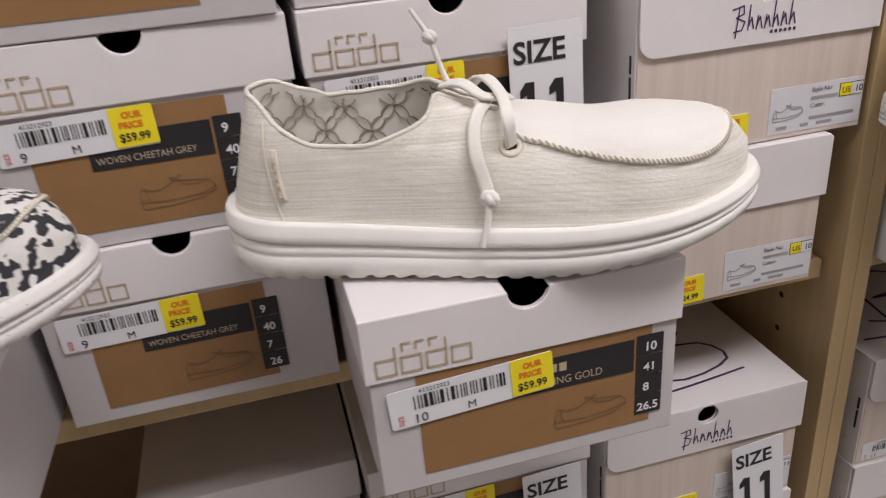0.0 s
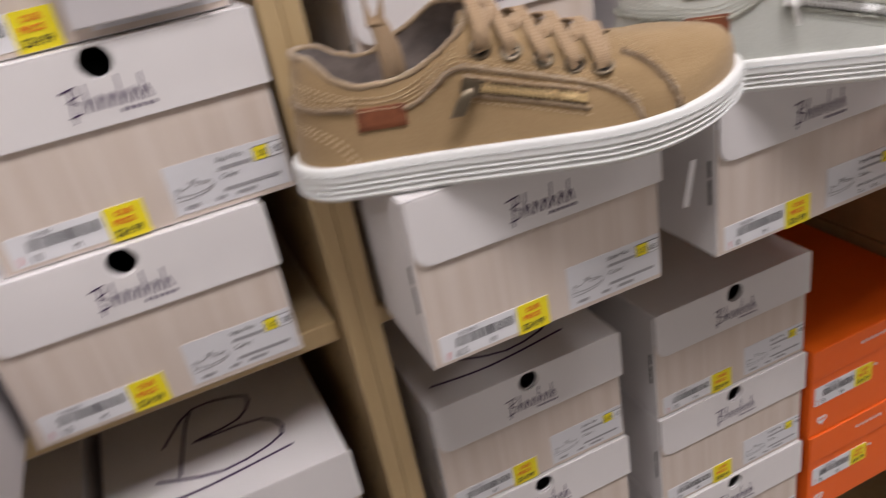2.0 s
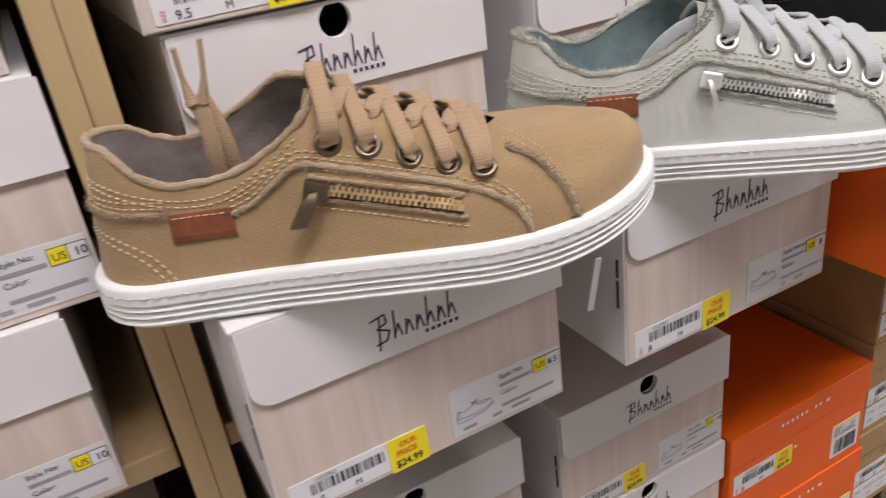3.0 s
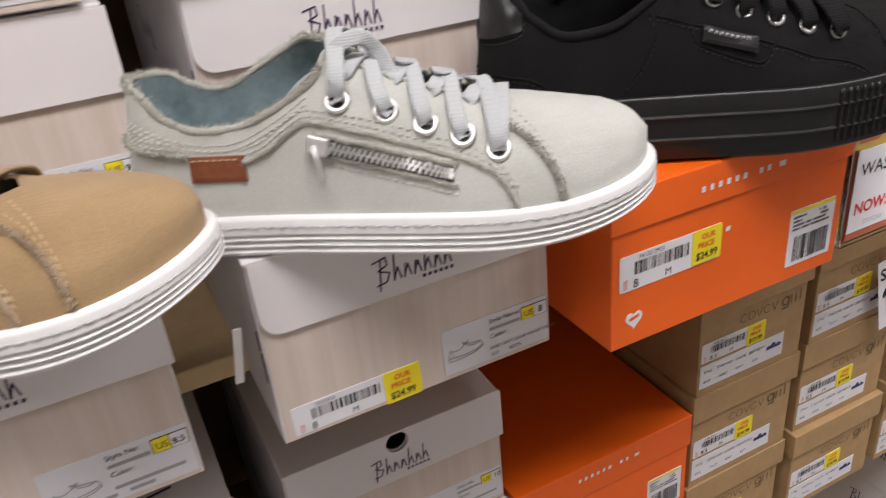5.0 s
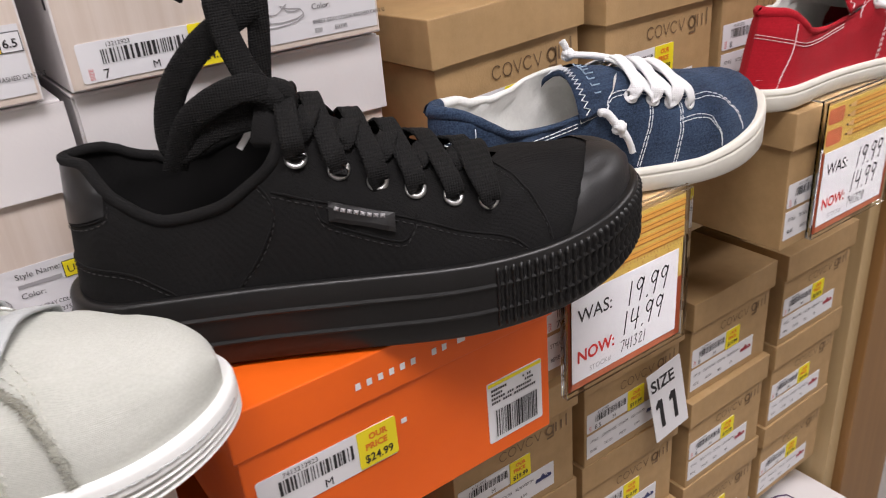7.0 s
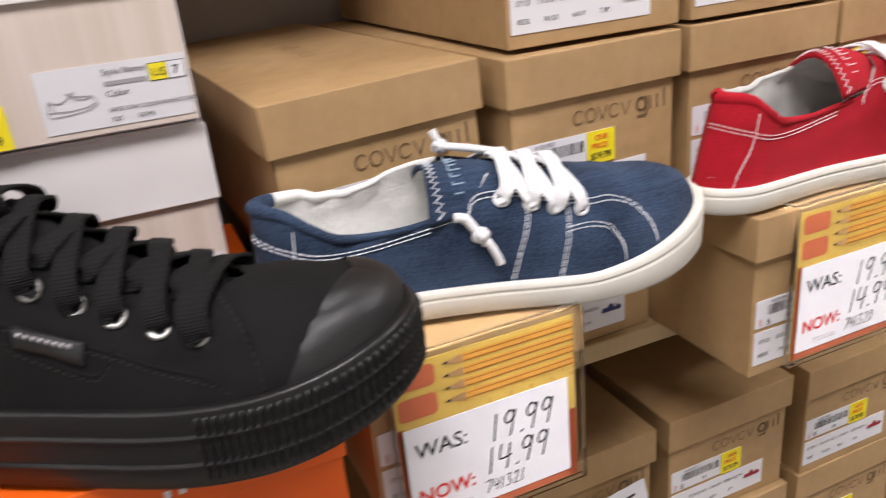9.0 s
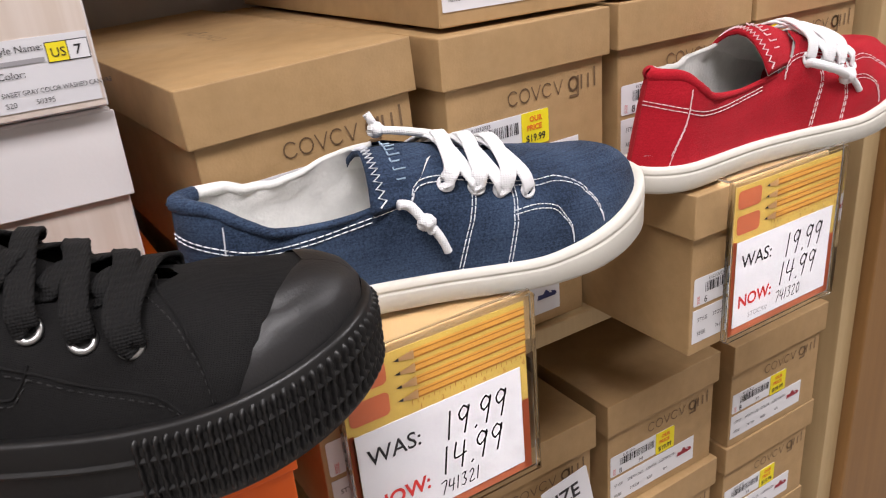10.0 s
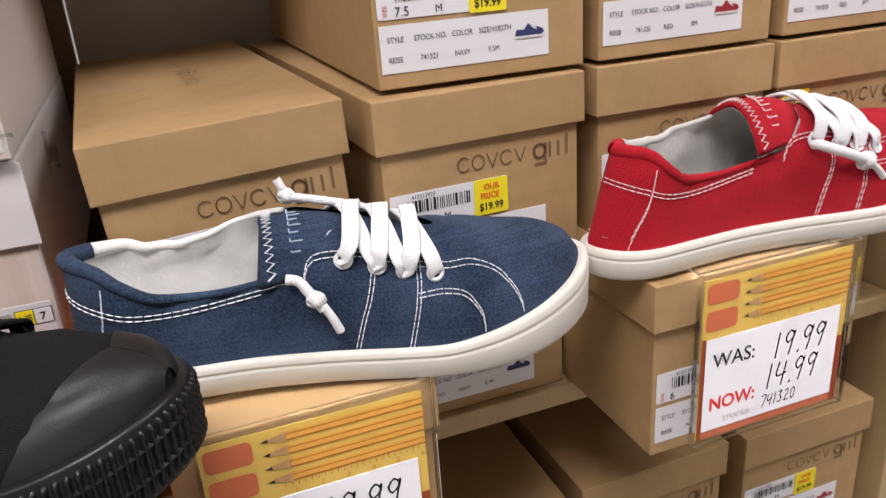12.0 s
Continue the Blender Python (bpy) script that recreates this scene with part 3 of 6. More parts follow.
def make_kraft_box(m, label, colour="NAVY", stock="741321", size_no="7.5", shoe_mat=None, wide=False, h=0.1115):
    w = 0.1325
    box = thing("shoe_box", m, label, "shoe box", "brown kraft shoe boxes")
    lid = tray_and_lid(box, w, h, 0.030, KRAFT, KRAFT, grow=0.0034, deep=0.345)
    x, y = -w / 2, 0.0034 - 0.0005
    ring_logo(box, x + 0.048, h - 0.0480, 0.078, y)
    ring_logo(lid, 0, 0, 0.075, 0, pose(0.010, 0.13, h + 0.0004, 0, 0, 90) @ pose(0, 0, 0, -90, 0, 0))
    price_label(box, x + 0.006, x + 0.080, 0.0365, 0.0570, "$19.99", 1, size_no, 0.0, y=y, yh=0.0215)
    lab = part("style_label", slab([(x + 0.006, 0.0085), (x + 0.106, 0.0085), (x + 0.106, 0.0335), (x + 0.006, 0.0335)], y, 0.0033), PAPER, box, "white style label")
    for word, wx in (("STYLE", 0.010), ("STOCK NO.", 0.025), ("COLOR", 0.047), ("SIZE/WIDTH", 0.063)):
        write("heading", word, 0.0042, x + wx, 0.0245, y - 0.0003, INK, lab, 0, 0.85)
    for word, wx in (("REISE", 0.010), (stock, 0.028), (colour, 0.048), (size_no + "M", 0.068)):
        write("entry", word, 0.0042, x + wx, 0.0140, y - 0.0003, INK, lab, 0, 0.85)
    pic = [(0, 0.1), (0.05, 0.55), (0.3, 0.5), (0.45, 0.9), (0.6, 0.75), (0.95, 0.5), (1, 0.25), (0.9, 0.08)]
    part("shoe_picture", slab([(x + 0.085 + px * 0.018, 0.0195 + pz * 0.008) for px, pz in pic], y - 0.0004, y), shoe_mat or INK, lab, "small printed shoe picture")
    part("sole_picture", slab([(x + 0.0852, 0.0190), (x + 0.1022, 0.0190), (x + 0.1028, 0.0202), (x + 0.0850, 0.0202)], y - 0.0006, y - 0.0004), PAPER_GREY, lab)
    part("lace_picture", strokes([[(x + 0.0945, 0.0262), (x + 0.0965, 0.0240)], [(x + 0.0962, 0.0258), (x + 0.0980, 0.0234)]], 0.0008, y - 0.0006, 0), PAPER_GREY, lab)
    if wide:
        part("wide_sticker", slab(rounded(x + 0.004, x + 0.030, 0.063, 0.078, 0.001), y - 0.0004, 0.0033), YELLOW, box, "yellow sticker reading WIDE")
        write("wide_word", "WIDE", 0.0105, x + 0.0055, 0.0665, y - 0.0007, INK, box, 0.0001, 0.85)
    return box


NAVY_PRINT = material("navy_print", (0.03, 0.035, 0.12), 0.6, vary=0.0)
RED_PRINT = material("red_print", (0.28, 0.02, 0.03), 0.6, vary=0.0)
ZS = SHELF_Z + 0.0005


def put(x0, x1, yf, z, yaw=0.0):
    return pose((x0 + x1) / 2, yf, z, 0, 0, yaw)


# left bay: white and grey boxes on the shelf
W_LABEL = "white-lidded pale grey shoe box with brown printed panel, stacked on shelf"
wg = make_white_grey_box(put(0.026, 0.190, 0.300, ZS), "white and grey shoe box pulled forward under the cream shoe", h=0.1045)
wg2 = make_white_grey_box(put(-0.140, 0.024, 0.420, ZS), W_LABEL, "9", "WOVEN CHEETAH GREY", ("9", "40", "7", "26"), tilt=1.0, label_x=0.089, label_z=0.074, bar_x=0.052, col=0.117)
copy_thing(wg2, put(-0.140, 0.024, 0.422, ZS + 0.112, 0.5))
copy_thing(wg2, put(-0.142, 0.022, 0.419, ZS + 0.224, -0.4))
copy_thing(wg2, put(0.029, 0.193, 0.421, ZS + 0.112, 0.3))
copy_thing(wg2, put(0.028, 0.192, 0.424, ZS + 0.224, 0.0))
copy_thing(wg2, put(-0.310, -0.146, 0.420, ZS + 0.112, 0.0))
copy_thing(wg2, put(-0.310, -0.146, 0.300, ZS, 0.0))
copy_thing(wg2, put(0.028, 0.192, 0.412, 0.9765, 0.0))
plain = thing("shoe_box", put(-0.138, 0.026, 0.475, 0.9768), "plain white shoe box lying under the shelf", "shoe box", "white and grey shoe boxes")
tray_and_lid(plain, 0.164, 0.0735, 0.035, GREY_CARD, WHITE_CARD)
for z in (0.8645, 0.7525):
    copy_thing(wg2, put(0.028, 0.192, 0.412, z))
    copy_thing(wg2, put(-0.138, 0.026, 0.475, z))

# white flap-lid boxes
F_LABEL = "white flap-lid shoe box with beige woodgrain front, stacked on shelf"
fb = make_flap_box(put(0.199, 0.359, 0.412, ZS), F_LABEL, True, "10", number="10")
copy_thing(fb, put(0.221, 0.387, 0.415, ZS + 0.1085, 0.3))
copy_thing(fb, put(0.214, 0.380, 0.420, ZS + 0.217, 0.0))
sb = make_flap_box(put(0.203, 0.369, 0.410, 0.9700), "white flap-lid shoe box with dark marker scribble on its lid", True, "11", number="11", scribble=True)
for z in (0.8612, 0.7525):
    copy_thing(fb, put(0.203, 0.369, 0.410, z))
db = make_flap_box(put(0.424, 0.590, 0.335, ZS), "white flap-lid shoe box pulled forward under the tan sneaker", False, "8.5", number="8.5", h=0.1125)
dc = make_flap_box(put(0.632, 0.798, 0.331, ZS), "white flap-lid shoe box pulled forward under the sage sneaker", False, "8", number="8", h=0.1105, colour="SWEET GRAY COLOR WASHED CANVAS")
part("side_tab", solid(-0.0045, 0.0, 0.0, 0.0012, -0.034, 0.0, 0.0004), WHITE_CARD, dc, "loose white lid tab", at=pose(-0.089, 0.012, 0.070, 6, 8, 0))
nb = make_flap_box(put(0.443, 0.609, 0.419, ZS + 0.112), F_LABEL, True, "9.5", number="9.5")
copy_thing(nb, put(0.436, 0.602, 0.414, ZS + 0.2215))
nc = make_flap_box(put(0.644, 0.810, 0.417, ZS + 0.112), F_LABEL, True, "6.5", number="6.5", colour="SWEET GRAY COLOR WASHED CANVAS")
copy_thing(nc, put(0.638, 0.804, 0.410, ZS + 0.2215))
nd = make_flap_box(put(0.816, 0.982, 0.419, ZS + 0.112), F_LABEL, False, "7", number="7", logo=False, colour="SWEET GRAY COLOR WASHED CANVAS")
copy_thing(nd, put(0.816, 0.982, 0.411, ZS + 0.2215))
copy_thing(sb, put(0.434, 0.600, 0.412, 0.9700))
for z in (0.8612, 0.7525):
    copy_thing(fb, put(0.434, 0.600, 0.412, z))
for z in (0.9700, 0.8612, 0.7525):
    copy_thing(fb, put(0.634, 0.800, 0.410, z))

# orange boxes
ob_ = make_orange_box(put(0.818, 1.004, 0.300, ZS), "bright orange shoe box pulled forward under the black sneaker", 0.101, 0.025)
o2 = make_orange_box(put(0.806, 0.992, 0.405, 0.8595), "bright orange shoe box stacked under the shelf", 0.1065)
for z, dx in ((0.7525, 0.003), ):
    copy_thing(o2, put(0.806 + dx, 0.992 + dx, 0.405, z))

# brown kraft boxes
K_LABEL = "brown kraft shoe box with white labels, stacked on shelf"
kn = make_kraft_box(put(1.022, 1.1545, 0.330, ZS), "brown kraft shoe box pulled forward under the navy shoe", h=0.100)
kr = make_kraft_box(put(1.287, 1.4195, 0.335, ZS), "brown kraft shoe box pulled forward under the red shoe", "RED", "741320", "6", RED_PRINT, h=0.1165)
tagged(kr, "brown kraft shoe box pulled forward under the red shoe")
ks = make_kraft_box(put(1.157, 1.2895, 0.436, ZS), K_LABEL, size_no="8.5", shoe_mat=NAVY_PRINT)
copy_thing(ks, put(1.0135, 1.146, 0.4085, ZS + 0.1150, 2.8) @ pose(0, 0, 0, 0, -2.4, 0))
make_kraft_box(put(1.1545, 1.287, 0.4065, ZS + 0.1145, 2.9), K_LABEL, size_no="10", shoe_mat=NAVY_PRINT)
make_kraft_box(put(1.160, 1.2925, 0.412, ZS + 0.229), K_LABEL, size_no="7.5", shoe_mat=NAVY_PRINT)
kred = make_kraft_box(put(1.296, 1.4285, 0.412, ZS + 0.1145), K_LABEL, "RED", "741320", "8", RED_PRINT)
copy_thing(kred, put(1.296, 1.4285, 0.412, ZS + 0.229))
kw = make_kraft_box(put(1.433, 1.5655, 0.412, ZS + 0.1145), "brown kraft shoe box with yellow WIDE sticker, stacked on shelf", "RED", "741320", "8", RED_PRINT, True)
copy_thing(kred, put(1.433, 1.5655, 0.432, ZS))
copy_thing(kred, put(1.433, 1.5655, 0.412, ZS + 0.229))
for col, (x, src) in enumerate(((0.998, ks), (1.140, ks), (1.286, kred), (1.432, kred))):
    for lev in range(3):
        copy_thing(src, put(x, x + 0.1325, 0.408 + 0.002 * ((col + lev) % 3), 0.7525 + 0.1117 * (2 - lev), 0.4 * ((col * 2 + lev) % 3 - 1)))

# white boxes stacked on the bottom shelf, jutting out
for lev in range(5):
    copy_thing(sb if lev == 4 else fb, put(1.425 + 0.003 * (lev % 2), 1.591 + 0.003 * (lev % 2), 0.318, 0.1455 + 0.1083 * lev))


# ---- shoes ----
def smooth_table(pairs):
    """A monotone cubic through the given (u, value) pairs."""
    xs, ys = np.array([p[0] for p in pairs], float), np.array([p[1] for p in pairs], float)
    h, d = np.diff(xs), np.diff(ys) / np.diff(xs)
    m = np.zeros(len(xs))
    m[0], m[-1] = d[0], d[-1]
    for i in range(1, len(xs) - 1):
        if d[i - 1] * d[i] > 0:
            w1, w2 = 2 * h[i] + h[i - 1], h[i] + 2 * h[i - 1]
            m[i] = (w1 + w2) / (w1 / d[i - 1] + w2 / d[i])

    def value(u):
        u = min(max(u, xs[0]), xs[-1])
        i = min(int(np.searchsorted(xs, u, "right")) - 1, len(h) - 1)
        t = (u - xs[i]) / h[i]
        return float(ys[i] * (1 + 2 * t) * (1 - t) ** 2 + h[i] * m[i] * t * (1 - t) ** 2 + ys[i + 1] * t * t * (3 - 2 * t) + h[i + 1 - 1] * m[i + 1] * t * t * (t - 1))
    return value


class Last:
    """The shape of a shoe: x from heel to toe, -y the side that faces the aisle, z up."""

    def __init__(self, s):
        self.L = s["length"]
        self.near, self.far = smooth_table(s["near"]), smooth_table(s["far"])
        self.base = smooth_table(s["base"])
        self.top = smooth_table(s["top"])
        self.collar = smooth_table(s["collar"])
        self.collar_far = smooth_table(s.get("collar_far", s["collar"]))
        self.power = smooth_table(s.get("power", [(0, 3.2), (0.45, 2.8), (0.7, 2.3), (1, 2.1)]))
        self.gap0, self.gap1, self.gap = s.get("gap", (2, 2, 0.0))
        self.lean = s.get("lean", 0.12)
        self.spring_at, self.spring = s.get("spring", (0.62, 0.012))
        self.toe_round, self.heel_round = s.get("toe_round", 0.30), s.get("heel_round", 0.13)
        self.shrink = s.get("shrink", 0.0025)
        self.dent, self.seed = s.get("dent", 0.0022), s.get("seed", 1.0)
        self.skirt, self.tuck = s.get("skirt", 0.0), s.get("tuck", 0.0)

    def lift(self, u):
        a = max(0.0, (u - self.spring_at) / (1 - self.spring_at))
        return self.spring * a ** 1.8

    def half(self, side, u):
        w = (self.near if side < 0 else self.far)(u)
        a = max(0.0, 1 - u / self.heel_round)
        b = max(0.0, (u - 1 + self.toe_round) / self.toe_round)
        return w * max(0.0, 1 - a ** 2.3) ** 0.5 * max(0.0, 1 - b ** 2.3) ** 0.5

    def slot(self, u):
        if u <= self.gap0 - 0.03 or u >= self.gap1:
            return 0.0
        return self.gap * min(1.0, (self.gap1 - u) / 0.025) ** 0.5

    def angle_of(self, u, h):
        return math.asin(min(1.0, max(0.0, h / self.top(u))) ** (self.power(u) / 2))

    def end(self, side, u):
        c = (self.collar if side < 0 else self.collar_far)(u)
        a = self.angle_of(u, c)
        g, w = self.slot(u), self.half(side, u)
        if g > 0 and w > g:
            a = min(a, math.acos((g / w) ** (self.power(u) / 2)))
        return a

    def at(self, side, u, a, inset=0.0):
        ins = self.shrink + inset
        w = max(0.0, self.half(side, u) - ins)
        if side < 0 and self.tuck and a > 0:
            w = max(0.0, w - self.tuck * math.sin(a) ** 0.7 * max(0.0, min(1.0, u / 0.12, (0.97 - u) / 0.25)))
        p, top = self.power(u), self.top(u) - inset * 0.5
        k = self.dent * math.sin(min(a * 2.0, math.pi)) * min(1.0, u / 0.1, (1 - u) / 0.12)
        soft = k * (noise.noise(Vector((u * 9, a * 1.6 + side * 5, self.seed))) + 0.55 * noise.noise(Vector((u * 24 - a * 6, a * 4 + side * 3, self.seed + 7))))
        w, top = max(0.0, w + soft * (1 if w > 0.006 else 0)), top + soft
        h = top * math.sin(a) ** (2 / p) if a > 0 else 0.0
        x = ins + u * (self.L - 2 * ins)
        x += self.lean * h * max(0.0, 1 - u / 0.22)
        return Vector((x, side * w * max(0.0, math.cos(a)) ** (2 / p), self.base(u) + self.lift(u) + h))

    def on(self, u, h, side=-1, out=0.0):
        """A point of the outer surface at the height h over the sole's top, and its normal."""
        p, n = self.on_angle(u, self.angle_of(u, h), side, out)
        return (p + Vector((0, 0, h)) if h < 0 else p), n

    def on_angle(self, u, a, side=-1, out=0.0):
        p = self.at(side, u, a)
        du = self.at(side, min(u + 0.004, 0.999), a) - self.at(side, max(u - 0.004, 0.001), a)
        da = self.at(side, u, min(a + 0.03, 1.57)) - self.at(side, u, max(a - 0.03, 0.0))
        n = du.cross(da) * (1 if side < 0 else -1)
        n = n.normalized() if n.length > 1e-9 else Vector((0, 0, 1))
        return p + n * out, n


def stations(n, a=0.0, b=1.0):
    return [a + (b - a) * 0.5 * (1 - math.cos(math.pi * i / n)) for i in range(n + 1)]


def grid_mesh(rows, bm=None, close=False):
    bm = bm or bmesh.new()
    vs = [[bm.verts.new(p) for p in row] for row in rows]
    for r, q in zip(vs, vs[1:]):
        for i in range(len(r) - (0 if close else 1)):
            j = (i + 1) % len(r)
            bm.faces.new((r[i], r[j], q[j], q[i]))
    return bm


def tidy(bm, d=0.00005):
    bmesh.ops.remove_doubles(bm, verts=bm.verts[:], dist=d)
    bmesh.ops.dissolve_degenerate(bm, edges=bm.edges[:], dist=1e-6)
    bmesh.ops.recalc_face_normals(bm, faces=bm.faces[:])
    return bm


def tube(pts, r, seg=8, bm=None, jitter=0.0, seed=0, flat=1.0):
    """A round cord along the points; r a number or one for each point."""
    bm = bm or bmesh.new()
    rnd = random.Random(seed)
    rings = []
    up = Vector((0, 0, 1))
    for i, p in enumerate(pts):
        d = (pts[min(i + 1, len(pts) - 1)] - pts[max(i - 1, 0)])
        d = d.normalized() if d.length > 1e-9 else Vector((1, 0, 0))
        a = d.cross(up)
        a = a.normalized() if a.length > 1e-4 else Vector((0, 1, 0))
        b = a.cross(d)
        rr = (r[i] if isinstance(r, (list, tuple)) else r)
        rings.append([p + (a * math.cos(k * math.tau / seg) + b * math.sin(k * math.tau / seg) * flat) * rr * (1 + rnd.uniform(-jitter, jitter)) for k in range(seg)])
    vs = [[bm.verts.new(q) for q in ring] for ring in rings]
    for m, n in zip(vs, vs[1:]):
        for k in range(seg):
            j = (k + 1) % seg
            bm.faces.new((m[k], m[j], n[j], n[k]))
    bm.faces.new(vs[0][::-1])
    bm.faces.new(vs[-1])
    return bm


def ribbon(pts, normals, width, thick, bm=None):
    """A flat lace along the points, lying across the normals, with rounded edges."""
    bm = bm or bmesh.new()
    rows = []
    for i, p in enumerate(pts):
        d = (pts[min(i + 1, len(pts) - 1)] - pts[max(i - 1, 0)]).normalized()
        n = normals[i] - d * normals[i].dot(d)
        n = n.normalized() if n.length > 1e-6 else Vector((0, 0, 1))
        s = d.cross(n)
        w, t = width / 2, thick / 2
        rows.append([p + s * (w * a) + n * (t * b) for a, b in ((-1, 0), (-0.85, 1), (-0.4, 0.8), (0, 1.05), (0.4, 0.8), (0.85, 1), (1, 0), (0.85, -1), (0, -0.8), (-0.85, -1))])
    grid_mesh(rows, bm, True)
    bm.verts.ensure_lookup_table()
    return bm


def dashes(pts, normals, length=0.0022, skip=0.0012, width=0.0007, lift=0.0003, bm=None):
    """Stitches: short raised threads along a line."""
    bm = bm or bmesh.new()
    out, acc, on, start = [], 0.0, True, 0
    cur = [pts[0]]
    curn = [normals[0]]
    for i in range(1, len(pts)):
        seg = pts[i] - pts[i - 1]
        L, pos = seg.length, 0.0
        while L - pos > 1e-9:
            need = (length if on else skip) - acc
            step = min(need, L - pos)
            pos += step
            acc += step
            q = pts[i - 1] + seg * (pos / L)
            if on:
                cur.append(q)
                curn.append(normals[i])
            if acc >= (length if on else skip) - 1e-9:
                if on and len(cur) > 1:
                    out.append((cur, curn))
                on, acc = not on, 0.0
                cur, curn = [q], [normals[i]]
    for c, n in out:
        a, b, nn = c[0], c[-1], n[0]
        d = (b - a)
        if d.length < 1e-6:
            continue
        d.normalize()
        s = d.cross(nn).normalized() * width / 2
        m = (a + b) / 2 + nn * (lift + width * 0.55)
        low = nn * lift * 0.2
        v = [bm.verts.new(q) for q in (a - s * 0.7 + low, a + s * 0.7 + low, b + s * 0.7 + low, b - s * 0.7 + low, m)]
        for k in range(4):
            bm.faces.new((v[k], v[(k + 1) % 4], v[4]))
    return bm


def hairs(pts, normals, count, length, width, seed):
    """Loose cut threads of a raw fabric edge."""
    rnd = random.Random(seed)
    bm = bmesh.new()
    for _ in range(count):
        i = rnd.randrange(len(pts) - 1)
        p = pts[i].lerp(pts[i + 1], rnd.random())
        d = (normals[i] * 0.5 + Vector((rnd.uniform(-1, 1), rnd.uniform(-1, 1), rnd.uniform(-0.6, 1)))).normalized() * length * rnd.uniform(0.4, 1)
        s = d.cross(Vector((rnd.uniform(-1, 1), 1, rnd.uniform(-1, 1)))).normalized() * width
        bend = Vector((rnd.uniform(-1, 1), rnd.uniform(-1, 1), -0.5)) * length * 0.2
        a = [bm.verts.new(q) for q in (p - s, p + s, p + d * 0.6 + bend * 0.3 + s * 0.7, p + d * 0.6 + bend * 0.3 - s * 0.7)]
        bm.faces.new(a)
        b = bm.verts.new(p + d + bend)
        bm.faces.new((a[3], a[2], b))
    return bm


def ring_at(p, n, big, small, bm=None, seg=20):
    bm = bm or bmesh.new()
    q = n.to_track_quat("Z", "Y").to_matrix()
    rows = []
    for i in range(seg):
        a = i * math.tau / seg
        rows.append([p + q @ Vector(((big + small * math.cos(b)) * math.cos(a), (big + small * math.cos(b)) * math.sin(a), small * 0.7 * math.sin(b))) for b in [k * math.tau / 7 for k in range(7)]])
    rows.append(rows[0])
    return tidy(grid_mesh(rows, bm, True))


def disc_at(p, n, r):
    bm = bmesh.new()
    q = n.to_track_quat("Z", "Y").to_matrix()
    bm.faces.new([bm.verts.new(p + q @ Vector((r * math.cos(i * math.tau / 16), r * math.sin(i * math.tau / 16), 0))) for i in range(16)])
    return bm


def patch(last, corners, out, thick, nu=14, nv=6, side=-1):
    """A sewn-on piece: its four corners in (u, h), laid on the shoe's side."""
    (a, b, c, d) = [Vector(k) for k in corners]
    rows_o, rows_i = [], []
    for i in range(nu + 1):
        ro, ri = [], []
        for j in range(nv + 1):
            s, t = i / nu, j / nv
            k = (a * (1 - s) + b * s) * (1 - t) + (d * (1 - s) + c * s) * t
            p, n = last.on(k.x, k.y, side)
            edge = 0.6 if i in (0, nu) or j in (0, nv) else 1.0
            ro.append(p + n * (out + thick * edge))
            ri.append(p + n * (out - 0.0004))
        rows_o.append(ro)
        rows_i.append(ri)
    bm = grid_mesh(rows_o)
    grid_mesh(rows_i, bm)
    rim_o = rows_o[0] + [r[-1] for r in rows_o[1:]] + rows_o[-1][-2::-1] + [r[0] for r in rows_o[-2:0:-1]]
    rim_i = rows_i[0] + [r[-1] for r in rows_i[1:]] + rows_i[-1][-2::-1] + [r[0] for r in rows_i[-2:0:-1]]
    grid_mesh([rim_o, rim_i], bm, True)
    return tidy(bm)


def line_on(last, keys, n=40, out=0.0004, side=-1):
    """A line on the shoe's side through (u, h) points, with its normals."""
    pts, nor = [], []
    for k in spline([Vector((u, h if h > 0.0008 else -last.skirt)) for u, h in keys], n):
        p, q = last.on(k.x, k.y, side, out)
        pts.append(p)
        nor.append(q)
    return pts, nor


def sole_ring(last, z, grow, n=64, rib=0.0, ribs=0.0, rib_from=2.0, scallop=0.0):
    us = stations(n)
    ring = [(-1, u) for u in us] + [(1, u) for u in us[-2:0:-1]]
    flat = [Vector((u * last.L, s * last.half(s, u))) for s, u in ring]
    pts, arc = [], 0.0
    for i, p in enumerate(flat):
        a, b = flat[i - 1], flat[(i + 1) % len(flat)]
        arc += (p - a).length
        t = (b - a)
        t = t.normalized() if t.length > 1e-9 else Vector((0, 1))
        nn = Vector((t.y, -t.x))
        u = ring[i][1]
        g = grow + (rib * math.sin(arc * ribs) if u > rib_from else (-0.006 if ribs else 0.0))
        zz = z + (scallop if math.sin(arc * 560) > 0.5 else 0.0)
        pts.append(Vector((p.x + nn.x * g, p.y + nn.y * g, zz + last.lift(u))))
    return pts


